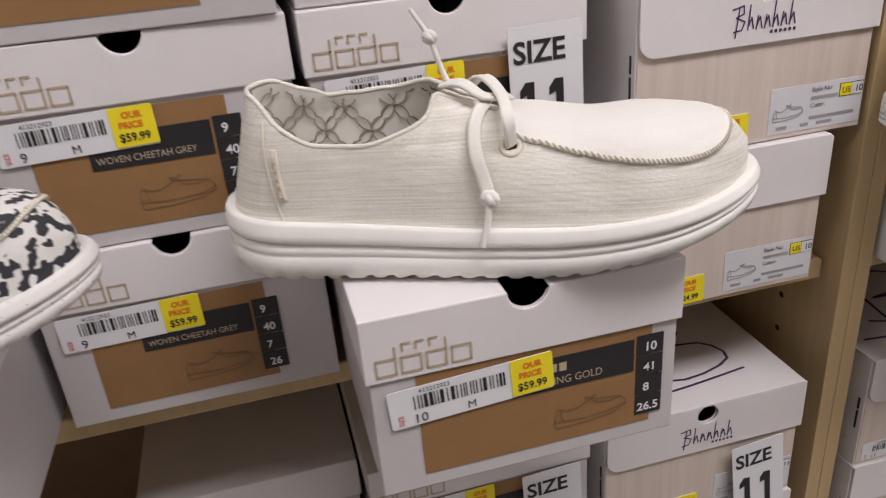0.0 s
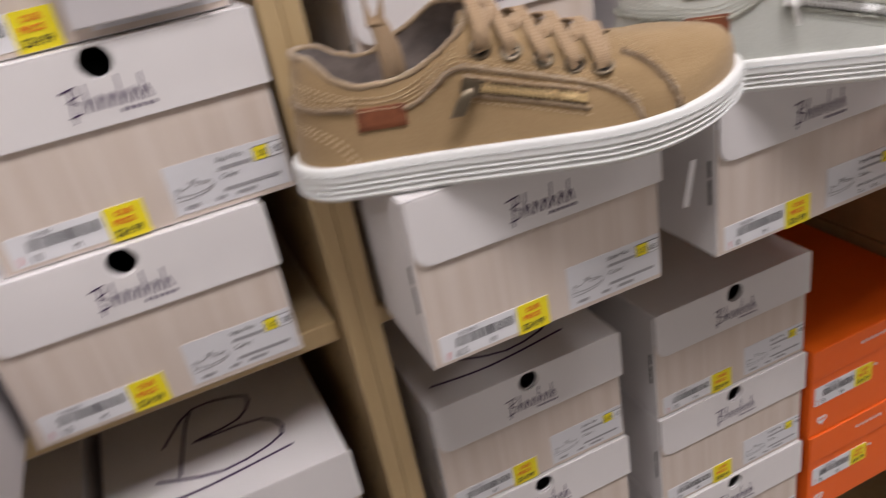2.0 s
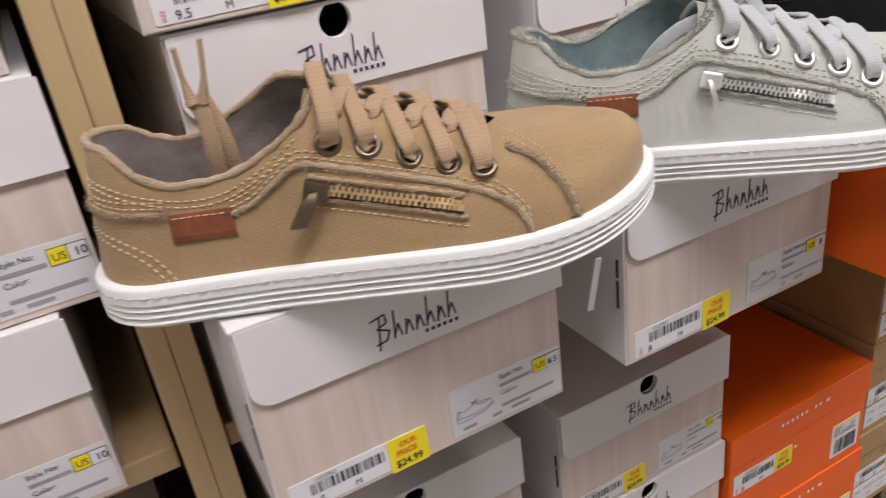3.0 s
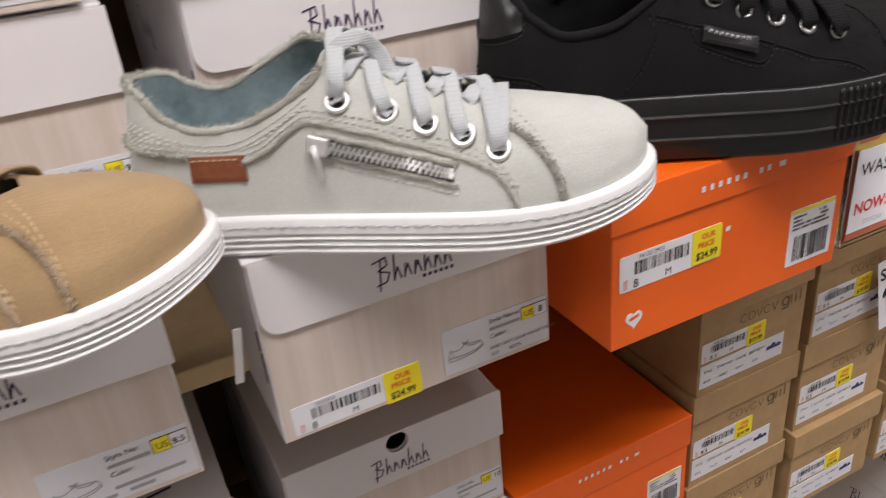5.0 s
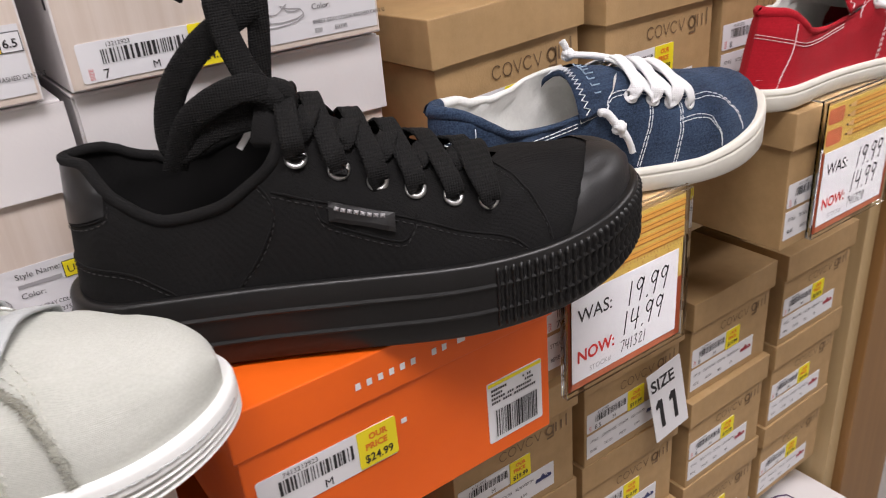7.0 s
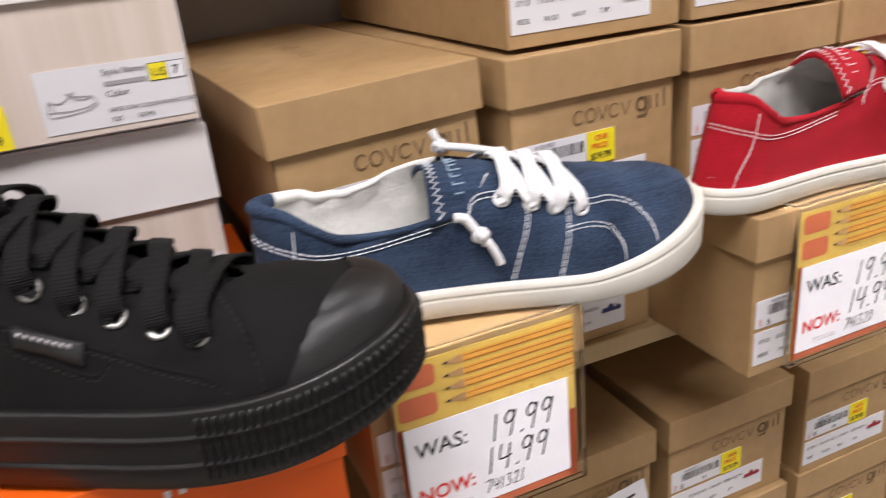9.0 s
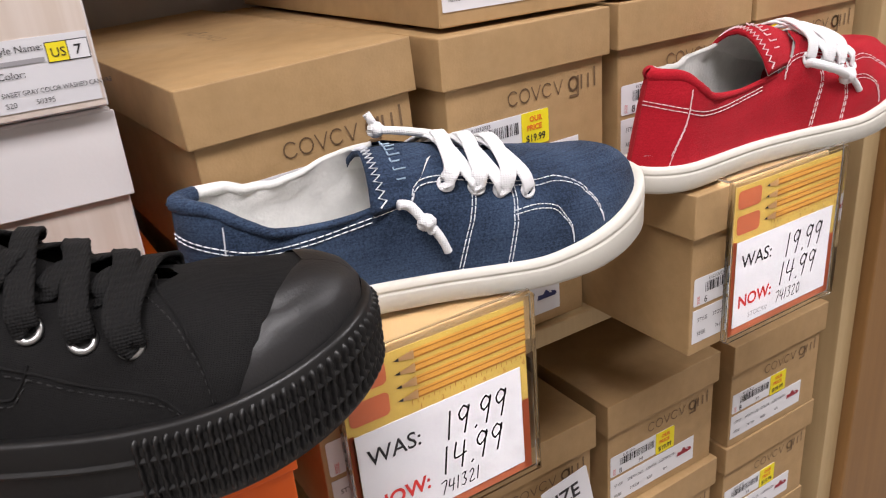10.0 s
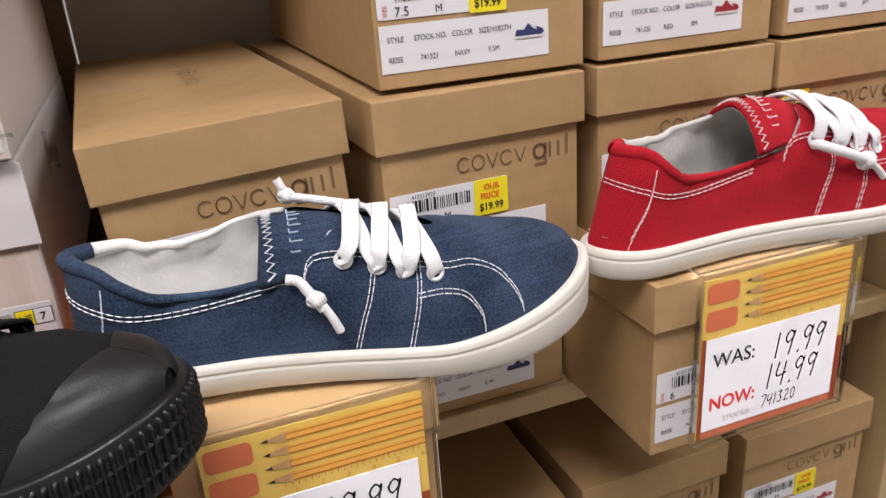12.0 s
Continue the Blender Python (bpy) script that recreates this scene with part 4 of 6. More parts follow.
def sole_part(last, name, profile, mat, shoe, n=64, label="", rib=0.0, ribs=0.0, rib_from=2.0, scallop=0.0, wedge=None, rocker=None):
    rows = []
    for k, (z, g) in enumerate(profile):
        r = rib if 0 < k < len(profile) - 1 else rib * 0.01
        row = sole_ring(last, z, g, n, r, ribs, rib_from, scallop if k < 2 else 0.0)
        if wedge:
            row = [Vector((p.x, p.y, p.z + wedge(p.x / last.L) * z / profile[-1][0])) for p in row]
        if rocker:
            row = [Vector((p.x, p.y, p.z + rocker(p.x / last.L) * max(0.0, 1 - z / profile[-1][0]))) for p in row]
        rows.append(row)
    bm = grid_mesh(rows, None, True)
    bm.verts.ensure_lookup_table()
    m = len(rows[0])
    half = n
    for base_i, flip in ((0, False), ((len(rows) - 1) * m, True)):
        for i in range(1, half):
            a, b = base_i + i, base_i + i + 1
            c, d = base_i + (m - i - 1) % m, base_i + (m - i) % m
            ids = [a, b, c, d]
            vs = []
            for k in ids:
                if bm.verts[k] not in vs:
                    vs.append(bm.verts[k])
            if len(vs) >= 3:
                try:
                    bm.faces.new(vs)
                except ValueError:
                    pass
    return part(name, tidy(bm), mat, shoe, label, smooth=True)


def upper_of(last, s, shoe, mat, label):
    rows = []
    us = stations(64)
    for u in us:
        a, b = last.end(-1, u), last.end(1, u)
        near = [last.at(-1, u, a * j / 18) for j in range(19)]
        rows.append([near[0] - Vector((0, 0, last.skirt))] * bool(last.skirt) + near)
    bm = grid_mesh(rows)
    rows = []
    for u in us:
        b = last.end(1, u)
        far = [last.at(1, u, b * j / 18) for j in range(19)]
        rows.append([far[0] - Vector((0, 0, last.skirt))] * bool(last.skirt) + far)
    grid_mesh(rows, bm)
    ob = part("upper", tidy(bm, 0.0001), mat, shoe, label, smooth=True)
    return ob


def lining_of(last, s, shoe, mat, sock, to, label="fabric lining"):
    bm = bmesh.new()
    for side in (-1, 1):
        grid_mesh([[last.at(side, u, last.end(side, u) * j / 10, 0.0028) for j in range(11)] for u in stations(40, 0.0, to)], bm)
    part("lining", tidy(bm), mat, shoe, label, smooth=True)
    us = stations(30, 0.012, min(0.86, to + 0.2))
    bm = grid_mesh([[Vector((last.at(-1, u, 0.0).x, 0.88 * (last.at(-1, u, 0.0).y * (1 - t) + last.at(1, u, 0.0).y * t), last.base(u) + last.lift(u) + 0.005 - 0.003 * math.sin(math.pi * t))) for t in [k / 8 for k in range(9)]] for u in us])
    part("insole", tidy(bm), sock, shoe, smooth=True)


def collar_line(last, to, n=44, inset=0.0008):
    us = [to * (0.5 * (1 + math.cos(math.pi * i / n))) for i in range(n + 1)]
    near = [last.at(-1, u, last.end(-1, u), inset) for u in us]
    far = [last.at(1, u, last.end(1, u), inset) for u in us[-2::-1]]
    return near + far


def tongue_of(last, shoe, mat, u_low, u_high, rise, back, width, label="", lift=0.0005, drop=0.7, inner=None):
    """The tongue: a curved strip from under the laces up into the opening."""
    rows_a, rows_b = [], []
    for i in range(17):
        t = i / 16
        u = u_low + (u_high - u_low) * t
        h = last.base(u) + last.lift(u) + last.top(u)
        if t > 0.62:
            k = (t - 0.62) / 0.38
            x, z = u * last.L - back * k * k, h * (1 - k * 0.0) + rise * k
        else:
            x, z = u * last.L, h + lift - 0.003 * (1 - t)
        w = width * (0.62 + 0.38 * t)
        row = []
        for j in range(9):
            q = j / 4 - 1
            row.append(Vector((x - 0.004 * t * q * q, q * w, z - drop * w * q * q)))
        rows_a.append(row)
        rows_b.append([p - Vector((-0.0015 * t, 0, 0.003)) for p in row])
    bm = grid_mesh(rows_a)
    if inner:
        part("tongue_lining", grid_mesh([[p - Vector((0.0004, 0, 0.0003)) for p in r] for r in rows_b]), inner, shoe, "flannel underside of the tongue", smooth=True)
    grid_mesh(rows_b, bm)
    rim = lambda r: r[0] + [k[-1] for k in r[1:]] + r[-1][-2::-1] + [k[0] for k in r[-2:0:-1]]
    grid_mesh([rim(rows_a), rim(rows_b)], bm, True)
    return part("tongue", tidy(bm), mat, shoe, label, smooth=True)


def cross_lace(last, shoe, mat, a, b, width, thick, over=0.004, side_a=-1, side_b=1, name="lace"):
    """One crossing of the lace from an eyelet (u, h) on one side to one on the other."""
    (pa, na), (pb, nb) = last.on(a[0], a[1], side_a), last.on(b[0], b[1], side_b)
    um = (a[0] + b[0]) / 2
    mid = Vector((um * last.L, 0, last.base(um) + last.lift(um) + last.top(um) + over))
    q1, n1 = last.on(a[0] * 0.8 + b[0] * 0.2, last.top(a[0]) * 0.5 + a[1] * 0.5, side_a, over)
    q2, n2 = last.on(b[0] * 0.8 + a[0] * 0.2, last.top(b[0]) * 0.5 + b[1] * 0.5, side_b, over)
    keys = [pa - na * 0.001, pa + na * (over * 0.55) + (q1 - pa) * 0.12, q1, mid, q2, pb + nb * (over * 0.55) + (q2 - pb) * 0.12, pb - nb * 0.001]
    pts = spline(keys, 30)
    nor = []
    for i in range(len(pts)):
        t = i / (len(pts) - 1)
        nor.append((na * max(0, 1 - 2 * t) + Vector((0, 0, 1)) * (1 - abs(2 * t - 1)) + nb * max(0, 2 * t - 1)).normalized())
    return part(name, tidy(ribbon(pts, nor, width, thick)), mat, shoe, smooth=True)


def loose_lace(shoe, mat, keys, width, thick, normal=(0, -1, 0.4), twist=0.0, name="lace_end", n=28):
    pts = spline([Vector(k) for k in keys], n)
    base = Vector(normal).normalized()
    nor = [(Matrix.Rotation(twist * i / len(pts), 3, "Z") @ base) for i in range(len(pts))]
    return part(name, tidy(ribbon(pts, nor, width, thick)), mat, shoe, smooth=True)


def cord(shoe, mat, keys, r, name="lace_end", n=24, jitter=0.06):
    return part(name, tube(spline([Vector(k) for k in keys], n), r, 8, None, jitter, 3), mat, shoe, smooth=True)


def knot(shoe, mat, at, r, name="knot"):
    """A small lace knot: two wraps of cord round each other."""
    bm = bmesh.new()
    c = Vector(at)
    for axis, sc in (((0, 1, 0.4), 1.0), ((1, 0.2, 0.5), 0.85)):
        q = Vector(axis).to_track_quat("Z", "Y").to_matrix()
        tube([c + q @ Vector((r * 0.55 * sc * math.cos(i * math.tau / 12), r * 0.55 * sc * math.sin(i * math.tau / 12), r * 0.12 * math.sin(i * 0.8))) for i in range(13)], r * 0.55, 7, bm, 0.05, 2)
    return part(name, bm, mat, shoe, smooth=True)


def eyelet_at(last, shoe, mat, u, h, big=0.0035, small=0.0012, side=-1):
    p, n = last.on(u, h, side)
    part("eyelet", ring_at(p + n * 0.0006, n, big, small), mat, shoe, smooth=True)
    part("eyelet_hole", disc_at(p + n * 0.0004, n, big), HOLE, shoe)


def stitched(last, shoe, mat, keys, n=90, side=-1, **kw):
    pts, nor = line_on(last, keys, n, 0.0002, side)
    return part("stitching", dashes(pts, nor, **kw), mat, shoe)


def spotted(name, base, spot, scale, cover, bump_mat=0.4):
    m = material(name, base, 0.85, vary=0.02, vscale=60, bump=bump_mat, bscale=500)
    n, l = m.node_tree.nodes, m.node_tree.links
    b = n["Principled BSDF"]
    old = b.inputs["Base Color"].links[0].from_socket
    co = n.new("ShaderNodeTexCoord")
    warp = n.new("ShaderNodeTexNoise")
    warp.inputs["Scale"].default_value = scale
    warp.inputs["Detail"].default_value = 1.5
    l.new(co.outputs["Object"], warp.inputs["Vector"])
    cut = n.new("ShaderNodeMapRange")
    cut.inputs["From Min"].default_value, cut.inputs["From Max"].default_value = cover, cover + 0.03
    l.new(warp.outputs["Fac"], cut.inputs["Value"])
    mix = n.new("ShaderNodeMix")
    mix.data_type = "RGBA"
    mix.inputs[7].default_value = (*spot, 1)
    l.new(cut.outputs[0], mix.inputs["Factor"])
    l.new(old, mix.inputs[6])
    l.new(mix.outputs[2], b.inputs["Base Color"])
    return m


LEOPARD = spotted("leopard_print_canvas", (0.70, 0.68, 0.65), (0.035, 0.035, 0.04), 200, 0.50)
SPECKLED = spotted("speckled_white_foam", (0.74, 0.71, 0.68), (0.05, 0.05, 0.06), 700, 0.70, 0.1)
SEAM_THREAD = material("grey_cream_thread", (0.42, 0.38, 0.31), 0.7, vary=0.0)
HOLE = material("dark_hole", (0.015, 0.014, 0.013), 0.9, vary=0.0)
CREAM_LINEN = woven("cream_slub_linen", (0.86, 0.835, 0.785), (0.62, 0.58, 0.49), 3900, 0.8, 0.26, 0.40, 0.2, 0.09, grit=0.4, run=24.0, fine=1100.0)
CREAM_PLUG = woven("cream_fine_canvas", (0.83, 0.805, 0.76), (0.73, 0.70, 0.64), 4800, 0.85, 0.20, 0.081, 0.2, 0.03, grit=0.3)
CREAM_LEATHER = material("cream_piping", (0.72, 0.66, 0.55), 0.5, vary=0.03, vscale=90, bump=0.2, bscale=900)
CREAM_EVA = material("cream_foam_sole", (0.81, 0.79, 0.745), 0.5, vary=0.012, vscale=50, bump=0.1, bscale=900)
LINING_CREAM = material("cream_lining", (0.80, 0.775, 0.72), 0.85, vary=0.03, vscale=60, bump=0.2, bscale=900)
TAUPE_INK = material("taupe_print", (0.30, 0.26, 0.21), 0.8, vary=0.0)
TAN_CANVAS = woven("tan_canvas", (0.40, 0.275, 0.145), (0.285, 0.185, 0.09), 3600, 0.88, 0.26, 0.08, 0.2, 0.13, grit=0.5)
TAN_RAW = woven("frayed_tan_canvas", (0.52, 0.39, 0.255), (0.30, 0.205, 0.12), 3000, 0.95, 0.48, 0.135, 0.4, 0.15)
TAN_LACE = woven("tan_lace", (0.40, 0.275, 0.165), (0.33, 0.225, 0.135), 1700, 0.85, 0.28, 0.06, 0.2, 0.05, grit=0.3)
TAN_THREAD = material("pale_tan_thread", (0.62, 0.47, 0.29), 0.7, vary=0.02)
TAUPE_LINING = material("taupe_flannel_lining", (0.30, 0.245, 0.215), 0.95, vary=0.1, vscale=60, bump=0.5, bscale=500, second=(0.16, 0.13, 0.12), sheen=0.4)
SAGE_CANVAS = woven("sage_washed_canvas", (0.555, 0.56, 0.515), (0.42, 0.425, 0.38), 3900, 0.88, 0.22, 0.07, 0.2, 0.12, grit=0.5)
SAGE_RAW = woven("frayed_sage_canvas", (0.58, 0.58, 0.51), (0.32, 0.31, 0.25), 3000, 0.95, 0.48, 0.135, 0.4, 0.18)
SAGE_LACE = woven("grey_lace", (0.47, 0.485, 0.485), (0.41, 0.425, 0.425), 1700, 0.85, 0.25, 0.05, 0.2, 0.05, grit=0.3)
SAGE_THREAD = material("pale_sage_thread", (0.53, 0.53, 0.47), 0.7, vary=0.02)
TEAL_LINING = material("teal_flannel_lining", (0.25, 0.33, 0.34), 0.95, vary=0.1, vscale=55, bump=0.5, bscale=500, second=(0.12, 0.18, 0.19), sheen=0.4)
BLACK_CANVAS = woven("black_canvas", (0.0135, 0.013, 0.013), (0.006, 0.0058, 0.0058), 3900, 0.85, 0.30, 0.068, 0.01, 0.08, spec=0.12)
BLACK_LACE = woven("black_lace", (0.013, 0.0125, 0.0125), (0.008, 0.008, 0.008), 1700, 0.8, 0.45, 0.068, 0.01, 0.05, grit=0.4, spec=0.12)
BLACK_LINING = material("black_textile_lining", (0.006, 0.0055, 0.0055), 0.95, vary=0.05, bump=0.3)
BLACK_RUBBER = material("black_rubber", (0.0105, 0.010, 0.010), 0.36, spec=0.35, vary=0.05, vscale=80, bump=0.14, bscale=500)
BLACK_CAP = material("smooth_black_rubber", (0.015, 0.0145, 0.015), 0.45, spec=0.4, vary=0.06, vscale=80, bump=0.25, bscale=900)
BLACK_PATENT = material("glossy_black_patch", (0.013, 0.0125, 0.013), 0.28, spec=0.5, vary=0.05, vscale=60, bump=0.2, bscale=120)
BLACK_EYELET = material("dark_nickel_metal", (0.50, 0.50, 0.49), 0.4, 1.0, vary=0.05, vscale=200)
BLACK_THREAD = material("black_thread", (0.02, 0.019, 0.019), 0.6, vary=0.0)
# dark clouds on navy and red: wear, plus fold shading put into the colour
NAVY_CANVAS = woven("navy_chambray", (0.055, 0.088, 0.155), (0.012, 0.022, 0.046), 3900, 0.9, 0.42, 0.20, 0.04, 0.18, grit=0.9)
RED_CANVAS = woven("red_canvas", (0.52, 0.012, 0.027), (0.30, 0.005, 0.012), 4200, 0.85, 0.36, 0.10, 0.03, 0.16, grit=0.6)
WHITE_LACE = woven("white_lace", (0.81, 0.81, 0.815), (0.755, 0.755, 0.765), 1700, 0.85, 0.28, 0.04, 0.1, 0.04, grit=0.2)
WHITE_FLEECE = material("white_terry_lining", (0.80, 0.795, 0.765), 0.95, vary=0.05, vscale=70, bump=0.7, bscale=450, sheen=0.5)
GREY_FLEECE = material("pale_grey_lining", (0.56, 0.55, 0.52), 0.95, vary=0.05, vscale=70, bump=0.6, bscale=450, sheen=0.4)
WHITE_RUBBER = material("white_rubber", (0.79, 0.79, 0.77), 0.4, vary=0.015, vscale=70, bump=0.05, dirt=0.03)
IVORY_RUBBER = material("ivory_rubber", (0.74, 0.715, 0.64), 0.42, vary=0.015, vscale=70, bump=0.08, dirt=0.04)
WHITE_THREAD = material("white_thread", (0.72, 0.74, 0.78), 0.7, vary=0.0)
PALE_THREAD = material("pale_blue_thread", (0.30, 0.40, 0.50), 0.7, vary=0.0)
PINK_THREAD = material("pale_pink_thread", (0.75, 0.55, 0.56), 0.7, vary=0.0)
TAN_HIDE = material("brown_leather_tag", (0.22, 0.07, 0.028), 0.5, vary=0.06, vscale=120, bump=0.4, bscale=600, second=(0.13, 0.04, 0.018))
STEEL = material("nickel_metal", (0.86, 0.85, 0.83), 0.42, 1.0, vary=0.03, vscale=200)
GUN = material("antique_brass_metal", (0.21, 0.17, 0.12), 0.35, 1.0, vary=0.05, vscale=200)
BRASS = material("brass_teeth", (0.76, 0.56, 0.29), 0.48, 1.0, vary=0.04, vscale=200)

NEAR = [(0, 0.031), (0.12, 0.0325), (0.3, 0.0345), (0.45, 0.0385), (0.6, 0.0430), (0.72, 0.0455), (0.85, 0.046), (1, 0.045)]
FAR = [(0, 0.0245), (0.12, 0.0245), (0.3, 0.028), (0.45, 0.034), (0.6, 0.040), (0.72, 0.043), (0.85, 0.043), (1, 0.042)]


def slab_profile(h, bulge=0.0015, grooves=(), deep=0.0011):
    """Side of a rubber sole from the ground up, with recessed lines."""
    pts = [(0.0, -0.002), (0.0012, -0.0003), (0.003, bulge)]
    for z in grooves:
        pts += [(z - 0.0016, bulge), (z - 0.0010, bulge), (z - 0.0004, bulge - deep), (z + 0.0004, bulge - deep), (z + 0.0010, bulge), (z + 0.0016, bulge)]
    pts += [(h - 0.002, bulge * 0.8), (h - 0.0006, bulge * 0.4), (h, -0.0008), (h - 0.001, -0.004)]
    return pts


def zipper(last, shoe, u0, h0, u1, h1, tape_mat, slot_mat, teeth_mat, pull_mat, pull_dir, pull_w):
    """A short zip with tape, teeth, slider and hanging pull."""
    w = 0.0058
    part("zip_tape", patch(last, [(u0, h0 - w), (u1, h1 - w), (u1, h1 + w), (u0, h0 + w)], 0.0002, 0.0006, 16, 3), tape_mat, shoe)
    # dark strip under the teeth: the gap's shade painted in for contrast
    part("zip_slot", patch(last, [(u0, h0 - 0.0034), (u1, h1 - 0.0034), (u1, h1 + 0.0034), (u0, h0 + 0.0034)], 0.0006, 0.0003, 16, 2), slot_mat, shoe)
    pts, nor = line_on(last, [(u0, h0), ((u0 + u1) / 2, (h0 + h1) / 2), (u1, h1)], 60, 0.0014)
    bm = bmesh.new()
    total = sum((b - a).length for a, b in zip(pts, pts[1:]))
    count = int(total / 0.00105)
    for i in range(count):
        k = i / count * (len(pts) - 1)
        j = int(k)
        p, n = pts[j].lerp(pts[j + 1], k - j), nor[j]
        d = (pts[j + 1] - pts[j]).normalized()
        s = n.cross(d).normalized() * (1 if i % 2 else -1)
        c = p + s * 0.0009 + n * 0.0006
        vs = [bm.verts.new(c + d * (0.0006 * a) + s * (0.0013 * b) + n * (0.0012 * e)) for a in (-1, 1) for b in (-1, 1) for e in (-1, 1)]
        for f in ((0, 1, 3, 2), (4, 6, 7, 5), (0, 4, 5, 1), (2, 3, 7, 6), (1, 5, 7, 3), (0, 2, 6, 4)):
            bm.faces.new([vs[t] for t in f])
    part("zip_teeth", bm, teeth_mat, shoe, "metal zip teeth")
    p, n = pts[0], nor[0]
    d = (pts[1] - pts[0]).normalized()
    t = n.cross(d)
    m = Matrix((d, t, n)).transposed().to_4x4()
    m.translation = p + n * 0.0018
    body = solid(-0.004, 0.006, -0.0042, 0.0042, -0.0014, 0.0018, 0.0012)
    part("zip_slider", body, pull_mat, shoe, at=m)
    a = p + n * 0.0045
    b = a + Vector(pull_dir)
    keys = [a, a.lerp(b, 0.35) - Vector((0, 0.001, 0)), b]
    pl = spline(keys, 10)
    widths = [pull_w[0] + pull_w[1] * min(1, i / 5) for i in range(len(pl))]
    bm = bmesh.new()
    rows = []
    for q, w in zip(pl, widths):
        rows.append([q + Vector((x * w * 0.5, y * 0.0007, 0)) for x, y in ((-1, -0.4), (-0.8, -1), (0.8, -1), (1, -0.4), (1, 0.4), (0.8, 1), (-0.8, 1), (-1, 0.4))])
    grid_mesh(rows, bm, True)
    bm.faces.new([bm.verts.new(q) for q in rows[0]][::-1])
    bm.faces.new([bm.verts.new(q) for q in rows[-1]])
    part("zip_pull", tidy(bm), pull_mat, shoe, "metal zip pull")


def canvas_sneaker(m, label, c, seed, tail):
    """Low canvas sneaker with raw edges, side zip, leather tag, flat laces and a grooved white rubber sole."""
    shoe = thing("sneaker", m, label, "sneaker", "display shoes")
    s = dict(length=c["length"], near=NEAR, far=FAR, base=[(0, 0.0235), (0.5, 0.0225), (1, 0.023)],
             top=[(0, 0.067), (0.12, 0.068), (0.28, 0.069), (0.36, 0.070), (0.41, 0.067), (0.5, 0.055), (0.6, 0.0455), (0.7, 0.037), (0.8, 0.031), (0.9, 0.025), (0.97, 0.017), (1, 0.008)],
             lean=0.18, collar=[(0, 0.055), (0.05, 0.053), (0.12, 0.041), (0.19, 0.036), (0.26, 0.037), (0.33, 0.043), (0.38, 0.050), (0.42, 0.058), (0.46, 0.09), (1, 0.09)],
             collar_far=[(0, 0.055), (0.05, 0.053), (0.12, 0.045), (0.19, 0.043), (0.26, 0.050), (0.33, 0.060), (0.375, 0.0665), (0.42, 0.066), (0.46, 0.09), (1, 0.09)], seed=float(seed),
             gap=(0.40, 0.735, 0.0125), spring=(0.64, c["spring"]), toe_round=0.27, skirt=0.0045, tuck=0.0075)
    last = Last(s)
    sole_part(last, "sole", slab_profile(0.0208, 0.0016, (0.0048, 0.0079, 0.0110), 0.0013), WHITE_RUBBER, shoe, 72, "white rubber sole with grooved sidewall", rocker=smooth_table([(0, 0), (0.7, 0), (0.88, 0.002), (1, 0.005)]))
    ring = sole_ring(last, 0.0162, 0.0018, 90)
    part("sole_stitching", dashes(ring[:91], [Vector((0, -1, 0))] * 91, 0.0056, 0.0007, 0.0011, 0.0001), c["solethread"], shoe)
    upper_of(last, s, shoe, c["canvas"], c["upper_label"])
    lining_of(last, s, shoe, c["lining"], c["lining"], 0.66)
    line = collar_line(last, 0.42)
    part("collar_edge", tube(line, 0.0018, 7, None, 0.25, seed), c["raw"], shoe, "frayed raw fabric collar", smooth=True)
    part("collar_threads", hairs(line, [Vector((0, 0, 1))] * len(line), c["fuzz"], c["hair"], c["fibre"], seed), c["raw"], shoe)
    for side in (-1, 1):
        us = [0.42 + 0.28 * i / 20 for i in range(21)]
        edge = [last.at(side, u, last.end(side, u)) for u in us]
        part("eyestay_edge", tube(edge, 0.0014, 6, None, 0.3, seed + 1), c["raw"], shoe, smooth=True)
    tongue_of(last, shoe, c["canvas"], 0.70, 0.425, -0.004, 0.002, 0.017, inner=c["lining"], lift=-0.003)
    # raised seams of the quarter and the toe
    seam1 = [(0.0, 0.030), (0.08, 0.0275), (0.16, 0.0255)]
    seam2 = [(0.27, 0.0225), (0.31, 0.0260), (0.355, 0.0335), (0.395, 0.0380), (0.46, 0.0345), (0.56, 0.0275), (0.65, 0.0205), (0.70, 0.015), (0.735, 0.008), (0.757, 0.0)]
    seam3 = [(0.735, 0.0285), (0.775, 0.023), (0.805, 0.015), (0.825, 0.006), (0.832, 0.0)]
    for k, seam in enumerate((seam1, seam2, seam3)):
        pts, nn = line_on(last, seam, 70, 0.0003)
        part("raw_seam", tube(pts, 0.0014, 6, None, 0.4, seed + k), c["raw"], shoe, smooth=True)
        part("seam_threads", hairs(pts, nn, c["fuzz"] // 2, 0.0036, 0.0002, seed + k), c["raw"], shoe)
        stitched(last, shoe, c["thread"], [(u, max(0.0, h + 0.0028)) for u, h in seam], width=0.0009)
        stitched(last, shoe, c["thread"], [(u, max(0.0, h + 0.0052)) for u, h in seam], width=0.0009)
    stitched(last, shoe, c["thread"], [(0.0, 0.018), (0.06, 0.014), (0.11, 0.007), (0.145, 0.0)], width=0.0009)
    stitched(last, shoe, c["thread"], [(0.0, 0.021), (0.07, 0.0165), (0.125, 0.0085), (0.16, 0.0)], width=0.0009)
    stitched(last, shoe, c["thread"], [(0.0, 0.042), (0.06, 0.0385), (0.14, 0.0325), (0.21, 0.030), (0.27, 0.0315), (0.34, 0.0395), (0.40, 0.049)], width=0.0009)
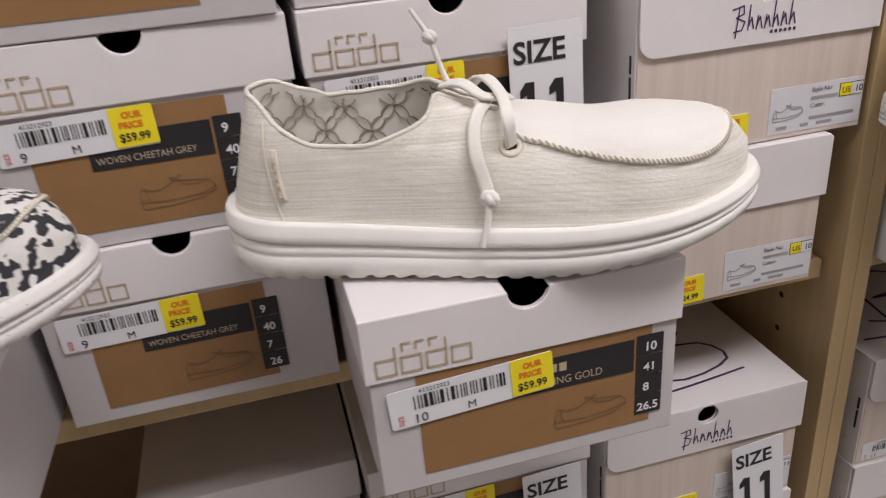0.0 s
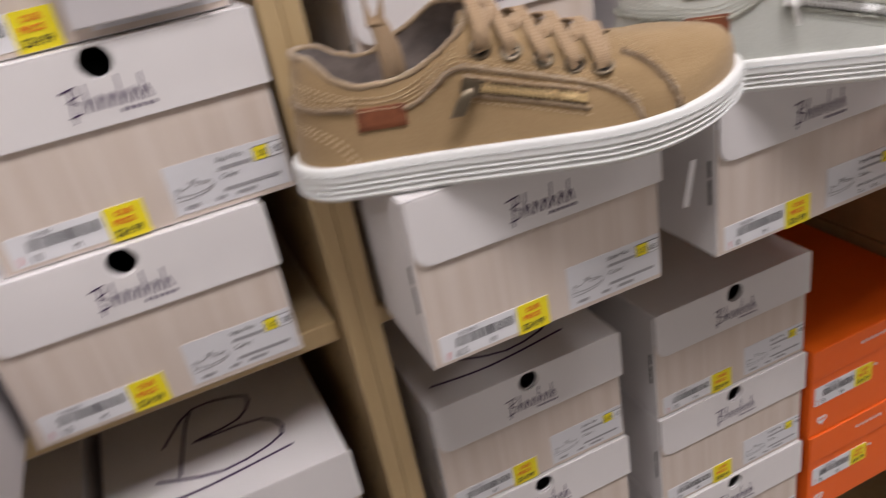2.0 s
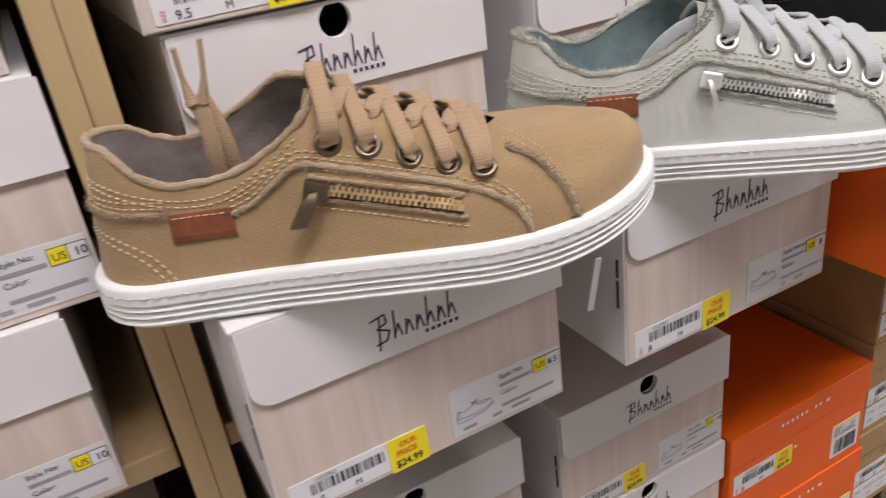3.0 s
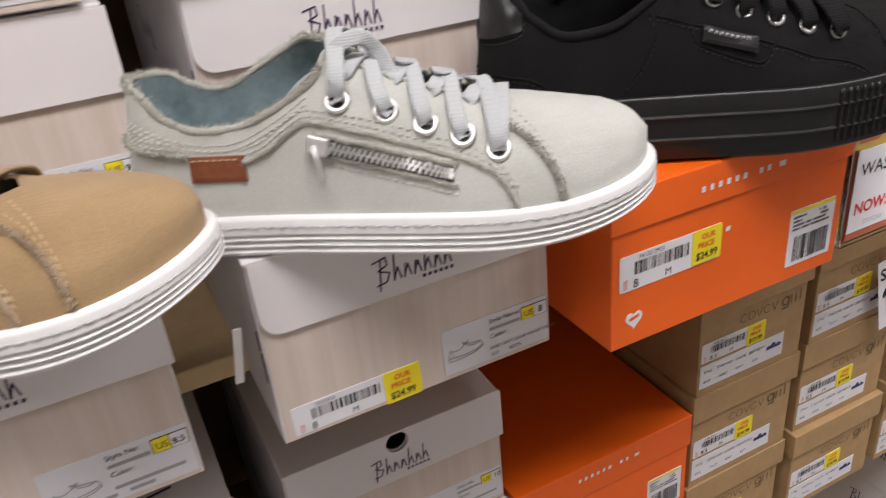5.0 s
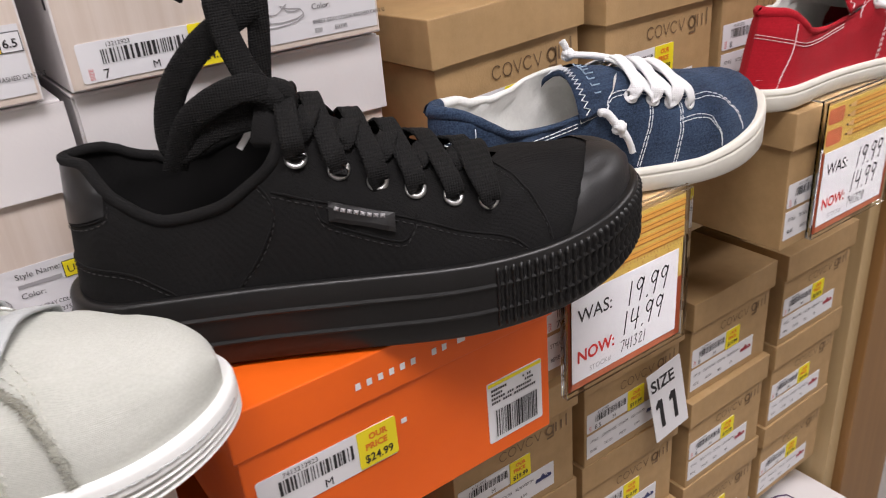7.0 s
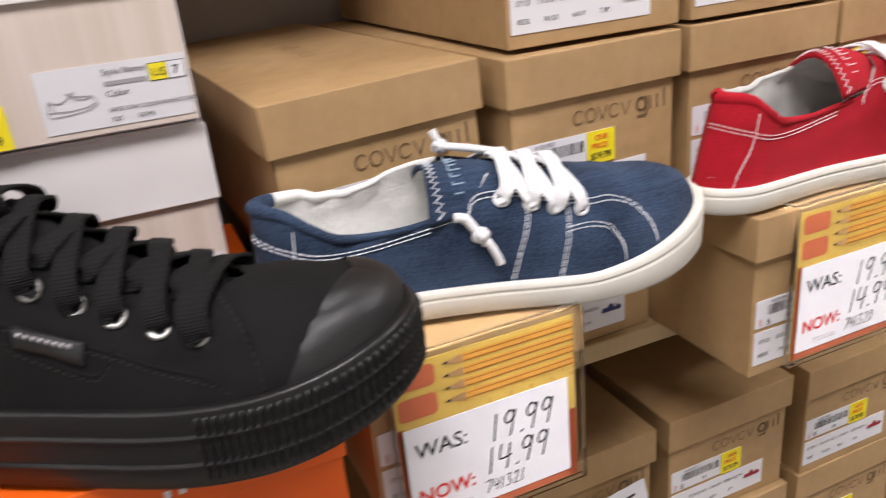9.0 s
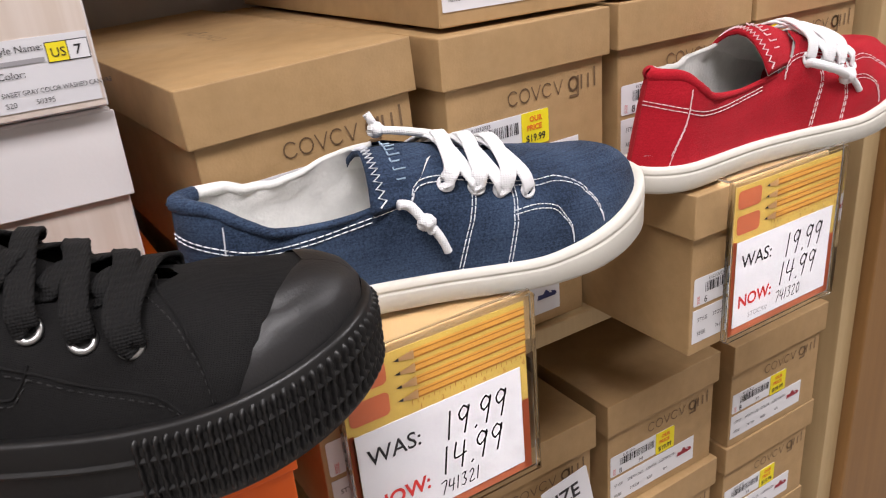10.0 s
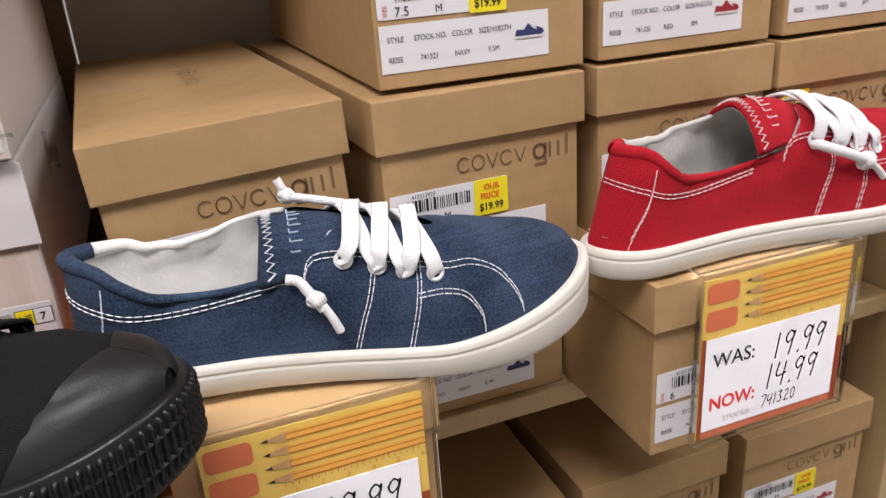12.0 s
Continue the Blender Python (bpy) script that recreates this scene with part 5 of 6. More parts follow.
    stitched(last, shoe, c["thread"], [(0.0, 0.0395), (0.06, 0.036), (0.14, 0.0300), (0.21, 0.0275), (0.27, 0.029), (0.34, 0.037), (0.40, 0.0465)], width=0.0009)
    part("leather_tag", patch(last, [(0.165, 0.0140), (0.272, 0.0140), (0.272, 0.0255), (0.165, 0.0255)], 0.0004, 0.0013, 14, 5), TAN_HIDE, shoe, "embossed brown leather tag")
    pts, nn = line_on(last, [(0.170, 0.0240), (0.267, 0.0240)], 14, 0.0017)
    part("tag_stitching", dashes(pts, nn, 0.002, 0.0012, 0.0006), TAN_THREAD, shoe)
    for dh in (0.0075, -0.0075):
        stitched(last, shoe, c["thread"], [(0.405, 0.0290 + dh), (0.53, 0.0208 + dh), (0.652, 0.0127 + dh)], width=0.0008)
    zipper(last, shoe, 0.410, 0.0288, 0.645, 0.0134, c["canvas"], c["slot"], c["teeth"], c["pull"], c["pull_dir"], c["pull_w"])
    for dh in (0.0042, -0.0042):
        pts, nn = line_on(last, [(0.405, 0.0292 + dh), (0.53, 0.0211 + dh), (0.650, 0.0131 + dh)], 50, 0.0006)
        part("zip_edge", tube(pts, 0.0011, 6, None, 0.45, seed + 9), c["raw"], shoe, "raw fabric edge along the zip", smooth=True)
        part("seam_threads", hairs(pts, nn, c["fuzz"] // 4, 0.0026, 0.00018, seed + 4), c["raw"], shoe)
    eyes = c["eyes"]
    for side in (-1, 1):
        for u, h in eyes:
            eyelet_at(last, shoe, c["ring"], u, h, 0.0044, 0.0014, side)
    for i in range(4):
        u, h = eyes[i]
        cross_lace(last, shoe, c["lace"], (u + 0.012, h + 0.0095), eyes[i + 1], 0.0074, 0.0016, 0.0022)
        cross_lace(last, shoe, c["lace"], eyes[i + 1], (u + 0.012, h + 0.0095), 0.0074, 0.0016, 0.0046)
    cross_lace(last, shoe, c["lace"], eyes[0], (eyes[0][0] - 0.01, eyes[0][1] + 0.004), 0.0078, 0.0016, 0.0075)
    cross_lace(last, shoe, c["lace"], eyes[4], (eyes[4][0] + 0.008, eyes[4][1]), 0.0076, 0.0016, 0.0035)
    for keys in tail:
        loose_lace(shoe, c["lace"], keys, 0.0072, 0.0014)
    for keys in c.get("tips", ()):
        cord(shoe, c["lace"], keys, [0.0030 - 0.0018 * min(1.0, i / 12) for i in range(25)], "lace_tip")
    return shoe


tan = dict(length=0.252, spring=0.013, eyes=[(0.445, 0.0450), (0.508, 0.0410), (0.572, 0.0350), (0.634, 0.0300), (0.690, 0.0250)], pull_w=(0.0034, 0.0042), canvas=TAN_CANVAS, raw=TAN_RAW, lining=TAUPE_LINING, lace=TAN_LACE, thread=TAN_THREAD, solethread=material("grey_sole_thread", (0.48, 0.48, 0.47), 0.7, vary=0.0),
           ring=GUN, slot=material("tan_gap_shade", (0.09, 0.06, 0.032), 0.9), teeth=BRASS, pull=GUN, pull_dir=(-0.008, -0.004, -0.0125), tips=([(0.059, 0.001, 0.084), (0.0575, 0.002, 0.094), (0.057, 0.002, 0.108)], [(0.063, 0.002, 0.084), (0.066, 0.002, 0.095), (0.068, 0.003, 0.110)]), fuzz=2000, hair=0.0030, fibre=0.00022, upper_label="tan washed canvas upper")
canvas_sneaker(pose(0.387, 0.396, ZS + 0.1128, 0, 0, -22), "tan canvas sneaker with side zip, standing on a white box", tan, 11,
               [[(0.061, 0.002, 0.036), (0.063, -0.002, 0.060), (0.062, 0.0, 0.080), (0.059, 0.001, 0.087)], [(0.067, 0.004, 0.036), (0.069, 0.000, 0.060), (0.066, 0.001, 0.078), (0.062, 0.002, 0.088)],
])
sage = dict(length=0.251, spring=0.007, eyes=[(0.450, 0.0455), (0.533, 0.0395), (0.600, 0.0335), (0.664, 0.0275), (0.724, 0.0210)], pull_w=(0.0020, 0.0008), canvas=SAGE_CANVAS, raw=SAGE_RAW, lining=TEAL_LINING, lace=SAGE_LACE, thread=SAGE_THREAD, solethread=material("silver_sole_thread", (0.46, 0.47, 0.47), 0.7, vary=0.0),
            ring=STEEL, slot=material("grey_green_gap_shade", (0.12, 0.122, 0.108), 0.9), teeth=STEEL, pull=STEEL, pull_dir=(0.003, -0.004, -0.0145), fuzz=3000, hair=0.0050, fibre=0.00026, upper_label="pale sage washed canvas upper")
canvas_sneaker(pose(0.599, 0.394, ZS + 0.1108, 0, 0, -30), "pale sage canvas sneaker with side zip, standing on a white box", sage, 23,
               [[(0.106, -0.012, 0.074), (0.113, -0.014, 0.087), (0.124, -0.010, 0.091), (0.131, -0.006, 0.082), (0.137, -0.010, 0.070)],
                [(0.075, 0.004, 0.042), (0.083, 0.002, 0.058), (0.096, 0.0, 0.070), (0.110, -0.004, 0.076)]])


def loafer(m, label, CREAM_LINEN, CREAM_PLUG, CREAM_EVA, laced=True):
    shoe = thing("slip_on_shoe", m, label, "slip-on shoe", "display shoes")
    s = dict(length=0.262, near=NEAR, far=FAR, base=[(0, 0.034), (0.2, 0.029), (0.5, 0.026), (1, 0.025)],
             top=[(0, 0.066), (0.12, 0.070), (0.28, 0.070), (0.40, 0.062), (0.5, 0.052), (0.6, 0.046), (0.72, 0.042), (0.82, 0.039), (0.9, 0.034), (0.96, 0.026), (1, 0.012)],
             collar=[(0, 0.057), (0.04, 0.056), (0.12, 0.045), (0.20, 0.039), (0.28, 0.039), (0.36, 0.045), (0.41, 0.053), (0.46, 0.090), (1, 0.09)],
             collar_far=[(0, 0.057), (0.04, 0.058), (0.12, 0.054), (0.20, 0.052), (0.28, 0.053), (0.36, 0.056), (0.41, 0.060), (0.46, 0.09), (1, 0.09)],
             spring=(0.60, 0.014), toe_round=0.28, lean=0.28, tuck=0.004, gap=(0.42, 0.55, 0.012),
             power=[(0, 3.2), (0.45, 2.8), (0.7, 2.7), (0.9, 2.5), (1, 2.2)])
    last = Last(s)
    prof = [(0.0, -0.004), (0.0012, -0.001), (0.004, 0.0018), (0.009, 0.0026), (0.0125, 0.0022), (0.0132, 0.0014), (0.0140, 0.0022), (0.0165, 0.0020), (0.0176, 0.0002), (0.0184, 0.0002),
            (0.0190, 0.0024), (0.0200, 0.0030), (0.0225, 0.0030), (0.0240, 0.0022), (0.0262, 0.0018), (0.0273, 0.0008), (0.0276, -0.0010), (0.0258, -0.004)]
    sole_part(last, "sole", prof, CREAM_EVA, shoe, 110, "chunky cream foam sole with cut tread", scallop=0.0030, wedge=smooth_table([(0, 0.008), (0.2, 0.004), (0.5, 0.0), (1, 0.0)]),
              rocker=smooth_table([(0, 0.003), (0.12, 0.0), (0.55, 0.0), (0.8, 0.0045), (1, 0.011)]))
    upper_of(last, s, shoe, CREAM_LINEN, "cream slub linen upper")
    lining_of(last, s, shoe, LINING_CREAM, LINING_CREAM, 0.56, "cream lining printed with taupe trellis")
    # trellis print on the far lining
    lines = []
    for i in range(14):
        for j in range(-1, 7):
            if (i + j) % 2 == 0:
                ring = [(k * math.tau / 40, 0.0132 * (0.80 + 0.24 * abs(math.cos(2 * k * math.tau / 40)) ** 0.7)) for k in range(41)]
                lines.append([((0.004 + i * 0.0135 + r * math.cos(a)) / last.L, 0.006 + j * 0.0135 + r * math.sin(a)) for a, r in ring])
    bm = bmesh.new()
    for line in lines:
        pts = []
        for u, h in line:
            c = last.collar_far(min(max(u, 0.0), 1.0))
            if 0.012 < u < 0.5 and 0.003 < h < c - 0.0015:
                pts.append(last.at(1, u, last.angle_of(u, h), 0.0034))
            else:
                if len(pts) > 1:
                    tube(pts, 0.00042, 4, bm)
                pts = []
        if len(pts) > 1:
            tube(pts, 0.00042, 4, bm)
    part("lining_print", bm, TAUPE_INK, shoe, "taupe trellis print")
    part("collar_binding", tube(collar_line(last, 0.44), 0.0013, 8), CREAM_LINEN, shoe, "padded cream collar", smooth=True)
    # plain vamp inside the moccasin seam
    sample = [(0.55 + 0.405 * math.sin(t * math.pi / 2) ** 0.9, min(1.56, 0.95 - 0.40 * math.sin(min(1, t * 2.0) * math.pi / 2) + (max(0, t - 0.55) / 0.45) ** 2.2 * 1.05)) for t in [i / 80 for i in range(81)]]
    bm = bmesh.new()
    for side in (-1, 1):
        rows = []
        for u in [0.553 + 0.40 * i / 44 for i in range(45)]:
            a0 = float(np.interp(u, [k[0] for k in sample], [k[1] for k in sample]))
            rows.append([last.on_angle(u, a0 + (1.5707 - a0) * j / 10, side, 0.0009)[0] for j in range(11)])
        grid_mesh(rows, bm)
    part("vamp_panel", tidy(bm, 0.0003), CREAM_PLUG, shoe, "plain cream vamp panel", smooth=True)
    # moccasin seam round the vamp
    for off, r, mat in ((0.0, 0.0011, CREAM_LEATHER),):
        for side in (-1, 1):
            pts = []
            for i in range(60):
                t = i / 59
                u = 0.55 + 0.405 * math.sin(t * math.pi / 2) ** 0.9
                a = 0.95 - 0.40 * math.sin(min(1, t * 2.0) * math.pi / 2) + (max(0, t - 0.55) / 0.45) ** 2.2 * 1.05
                pts.append(last.on_angle(u, min(a, 1.565), side, 0.0006)[0])
            part("moc_seam", tube(pts, r, 8), mat, shoe, "raised moccasin seam", smooth=True)
            bm = bmesh.new()
            for q in range(0, 58):
                p, n = pts[q], (pts[q + 1] - pts[q])
                if n.length > 1e-6:
                    tube([p + Vector((0, 0, 0.0012)), p + n * 0.9 + Vector((0, side * 0.0022, -0.0004))], 0.00055, 5, bm)
            part("seam_stitching", bm, SEAM_THREAD, shoe)
    tongue_of(last, shoe, CREAM_LINEN, 0.58, 0.44, 0.0, 0.002, 0.020)
    # quarter edges that meet the lace
    for side in (-1, 1):
        edge = [last.at(side, u, last.end(side, u)) for u in [0.44 + 0.115 * i / 14 for i in range(15)]]
        part("quarter_edge", tube(edge, 0.0012, 7), CREAM_LEATHER, shoe, smooth=True)
    pts, nn = line_on(last, [(0.075, 0.048), (0.085, 0.032), (0.105, 0.016), (0.125, 0.0)], 40, 0.0002)
    part("heel_seam", tube(pts, 0.0007, 6), CREAM_LEATHER, shoe, smooth=True)
    part("heel_tag", patch(last, [(0.118, 0.012), (0.132, 0.013), (0.112, 0.036), (0.098, 0.036)], 0.0004, 0.0012, 4, 8), CREAM_LEATHER, shoe, "small cream fabric tag")
    pts, nn = line_on(last, [(0.123, 0.014), (0.105, 0.034)], 16, 0.0018)
    part("tag_marks", dashes(pts, nn, 0.002, 0.0022, 0.0016), TAN_INK, shoe)
    eyelet_at(last, shoe, CREAM_LEATHER, 0.555, 0.0375, 0.0042, 0.0016)
    top = last.base(0.5) + last.top(0.5)
    p, n = last.on(0.555, 0.0375)
    loose_lace(shoe, CREAM_PLUG, [p + n * 0.001, p + n * 0.004 + Vector((-0.001, 0, 0.012)), Vector((p.x - 0.004, p.y + 0.016, top + 0.006)), Vector((p.x - 0.012, 0.004, top + 0.010)), Vector((p.x - 0.02, 0.024, top))], 0.0062, 0.002, (0.3, -0.6, 0.7), name="lace")
    # hanging lace with a knot, and the upright lace end with a knot
    q, n2 = last.on(0.495, 0.0475)
    k1, kn = last.on(0.515, 0.016)
    k2, _ = last.on(0.508, 0.0)
    loose_lace(shoe, CREAM_PLUG, [q + Vector((0.006, 0.012, 0.008)), q + n2 * 0.004, last.on(0.490, 0.040, -1, 0.0050)[0], last.on(0.494, 0.032, -1, 0.0045)[0], last.on(0.506, 0.024, -1, 0.004)[0], k1 + kn * 0.004], 0.0062, 0.0022, (0, -1, 0.2), name="lace")
    knot(shoe, CREAM_PLUG, k1 + kn * 0.004, 0.0044)
    cord(shoe, CREAM_PLUG, [k1 + kn * 0.005, k1.lerp(k2, 0.6) + kn * 0.006, k2 + kn * 0.007 + Vector((-0.002, -0.001, -0.006))], [0.0016] * 25, n=24)
    t0 = Vector((0.45 * last.L, -0.004, last.base(0.45) + last.top(0.45) + 0.004))
    t1 = t0 + Vector((-0.008, 0.002, 0.022))
    cord(shoe, CREAM_PLUG, [t0 + Vector((0.012, 0, -0.006)), t0, t1], 0.0014)
    knot(shoe, CREAM_PLUG, t1, 0.0036)
    cord(shoe, CREAM_PLUG, [t1, t1 + Vector((-0.004, 0, 0.007)), t1 + Vector((-0.008, 0.001, 0.013))], 0.0012)
    loose_lace(shoe, CREAM_PLUG, [t0 + Vector((-0.004, 0, 0.0)), t0 + Vector((0.006, -0.008, 0.002)), t0 + Vector((0.016, -0.010, -0.004)), t0 + Vector((0.028, 0.002, -0.008))], 0.006, 0.002, (0, -0.4, 1), name="lace")
    return shoe


loafer(pose(-0.020, 0.392, ZS + 0.105, 0, 0, -18), "cream linen slip-on shoe with moccasin toe, standing on a white box", CREAM_LINEN, CREAM_PLUG, CREAM_EVA)
loafer(pose(-0.335, 0.375, ZS + 0.1118, 0, 0, -12), "white and black leopard-print slip-on, standing on a white box", LEOPARD, LEOPARD, SPECKLED)


TOE_THIN = smooth_table([(0, 0), (0.6, 0), (0.8, -0.002), (1, -0.005)])


def black_sneaker(m, label):
    shoe = thing("sneaker", m, label, "sneaker", "display shoes")
    s = dict(length=0.274, dent=0.003, near=[(u, w * 1.03) for u, w in NEAR], far=[(u, w * 1.03) for u, w in FAR], base=[(0, 0.034), (0.5, 0.033), (0.75, 0.0325), (1, 0.030)],
             top=[(0, 0.067), (0.12, 0.070), (0.28, 0.077), (0.38, 0.077), (0.5, 0.064), (0.6, 0.0505), (0.7, 0.0405), (0.8, 0.034), (0.9, 0.027), (0.97, 0.018), (1, 0.008)],
             collar=[(0, 0.0645), (0.045, 0.0635), (0.10, 0.050), (0.19, 0.0385), (0.27, 0.0415), (0.33, 0.050), (0.37, 0.059), (0.42, 0.09), (1, 0.09)],
             collar_far=[(0, 0.0645), (0.045, 0.0635), (0.12, 0.056), (0.20, 0.052), (0.28, 0.056), (0.34, 0.062), (0.38, 0.068), (0.42, 0.09), (1, 0.09)],
             gap=(0.385, 0.755, 0.013), spring=(0.60, 0.025), toe_round=0.25, lean=0.13, tuck=0.0065)
    last = Last(s)
    sole_part(last, "sole", slab_profile(0.0385, 0.0018, (0.0135, 0.0265), -0.0014), BLACK_RUBBER, shoe, 96, "black rubber sole", wedge=TOE_THIN)
    sole_part(last, "toe_bumper", [(0.003, 0.0002), (0.005, 0.0018)] + [(0.007 + 0.0016 * i, 0.0024 + (0.00035 if i % 4 < 2 else -0.00035)) for i in range(17)] + [(0.0345, 0.0018), (0.036, 0.0002)], BLACK_RUBBER, shoe, 760, "ribbed black rubber toe bumper", rib=0.0012, ribs=1750, rib_from=0.70, wedge=TOE_THIN)
    upper_of(last, s, shoe, BLACK_CANVAS, "black canvas upper")
    lining_of(last, s, shoe, BLACK_LINING, BLACK_LINING, 0.66, "black textile lining")
    part("collar_edge", tube(collar_line(last, 0.42), 0.0028, 8), BLACK_CANVAS, shoe, "padded black collar", smooth=True)
    tongue_of(last, shoe, BLACK_CANVAS, 0.74, 0.38, 0.004, 0.006, 0.020)
    bm = bmesh.new()
    for side in (-1, 1):
        grid_mesh([[last.on_angle(0.835 + 0.090 * (j / 14) ** 0.9 + (0.162 - 0.090 * (j / 14) ** 0.9) * i / 12, (0.02 + 1.545 * j / 14), side, 0.0011)[0] for j in range(15)] for i in range(13)], bm)
    part("toe_cap", tidy(bm, 0.0002), BLACK_CAP, shoe, "smooth black rubber toe cap", smooth=True)
    bm = bmesh.new()
    for side in (-1, 1):
        grid_mesh([[last.on(u, 0.037 + 0.07 * u + (last.collar(u) - 0.037 - 0.07 * u) * (j / 6), side, 0.0010)[0] for j in range(7)] for u in [0.002 + 0.085 * i / 8 for i in range(9)]], bm)
    part("heel_patch", tidy(bm, 0.0002), BLACK_PATENT, shoe, "shiny black heel patch", smooth=True)
    for keys in ([(0.092, 0.050), (0.088, 0.0435), (0.06, 0.040), (0.0, 0.0365)], [(0.0, 0.020), (0.10, 0.018), (0.16, 0.009), (0.20, 0.0)], [(0.36, 0.046), (0.42, 0.041), (0.58, 0.0275), (0.66, 0.019), (0.74, 0.011), (0.78, 0.0)],
                 [(0.34, 0.050), (0.36, 0.038), (0.33, 0.020), (0.27, 0.0)], [(0.72, 0.040), (0.77, 0.030), (0.80, 0.016), (0.81, 0.004)], [(0.425, 0.042), (0.430, 0.034), (0.45, 0.029), (0.55, 0.019), (0.575, 0.022), (0.59, 0.029)]):
        pts, nn = line_on(last, keys, 50, 0.0001)
        part("seam", tube(pts, 0.0006, 5), BLACK_CANVAS, shoe, smooth=True)
        stitched(last, shoe, BLACK_THREAD, [(u, max(0, h - 0.0022)) for u, h in keys])
    part("side_tab", patch(last, [(0.445, 0.0315), (0.550, 0.0235), (0.553, 0.0310), (0.448, 0.0395)], 0.0008, 0.0022, 10, 4), BLACK_CAP, shoe, "small black rubber tab")
    pts, nn = line_on(last, [(0.456, 0.0368), (0.540, 0.0300)], 20, 0.0031)
    part("tab_marks", dashes(pts, nn, 0.0021, 0.0008, 0.0026, 0.0002), GREY_INK, shoe)
    eyes = [(0.408, 0.0590), (0.473, 0.0520), (0.533, 0.0450), (0.593, 0.0385), (0.655, 0.0325), (0.713, 0.0275)]
    for side in (-1, 1):
        for u, h in eyes:
            eyelet_at(last, shoe, BLACK_EYELET if side < 0 else GUN, u, h, 0.0038, 0.0013, side)
    for i in range(5):
        u, h = eyes[i]
        cross_lace(last, shoe, BLACK_LACE, (u + 0.012, h + 0.0085), eyes[i + 1], 0.0098, 0.002, 0.0030)
        cross_lace(last, shoe, BLACK_LACE, eyes[i + 1], (u + 0.012, h + 0.0085), 0.0098, 0.002, 0.0058)
    cross_lace(last, shoe, BLACK_LACE, eyes[0], (eyes[0][0] - 0.01, eyes[0][1] + 0.004), 0.0098, 0.002, 0.008)
    cross_lace(last, shoe, BLACK_LACE, eyes[5], (0.715, 0.0275), 0.0105, 0.002, 0.005)
    z0 = last.base(0.4) + last.top(0.4)
    x0 = 0.40 * last.L
    for keys, nn in (([(x0, -0.006, z0), (x0 - 0.012, -0.008, z0 + 0.016), (x0 - 0.020, -0.004, z0 + 0.046), (x0 - 0.012, 0.0, z0 + 0.066), (x0 - 0.004, 0.004, z0 + 0.050), (x0 - 0.008, 0.004, z0 + 0.010)], (0.4, -1, 0.1)),
                     ([(x0, -0.004, z0), (x0 - 0.030, -0.010, z0 - 0.004), (x0 - 0.048, -0.010, z0 - 0.012), (x0 - 0.046, -0.008, z0 + 0.010), (x0 - 0.030, -0.004, z0 + 0.030), (x0 - 0.006, 0.0, z0 + 0.044)], (0.2, -1, 0.3)),
                     ([(x0 - 0.008, 0.0, z0 + 0.056), (x0 - 0.030, 0.004, z0 + 0.062), (x0 - 0.040, 0.006, z0 + 0.05)], (0.0, -1, 0.4)),
                     ([(x0 + 0.002, -0.004, z0 + 0.002), (x0 - 0.014, -0.012, z0 + 0.012), (x0 - 0.038, -0.014, z0 + 0.002), (x0 - 0.05, -0.012, z0 - 0.02)], (0.3, -1, 0.3))):
        loose_lace(shoe, BLACK_LACE, keys, 0.0125, 0.0028, nn, 0.5)
    loose_lace(shoe, PAPER, [(x0 - 0.022, -0.006, z0 - 0.016), (x0 - 0.014, -0.006, z0 - 0.006), (x0 - 0.006, -0.005, z0 + 0.004)], 0.003, 0.0008, (0, -1, 0.2), name="paper_filler")
    knot(shoe, BLACK_LACE, (x0 - 0.002, -0.004, z0 + 0.004), 0.009)
    return shoe


black_sneaker(pose(0.791, 0.397, ZS + 0.1015, 0, 0, -26), "black canvas sneaker with ribbed rubber toe, standing on an orange box")


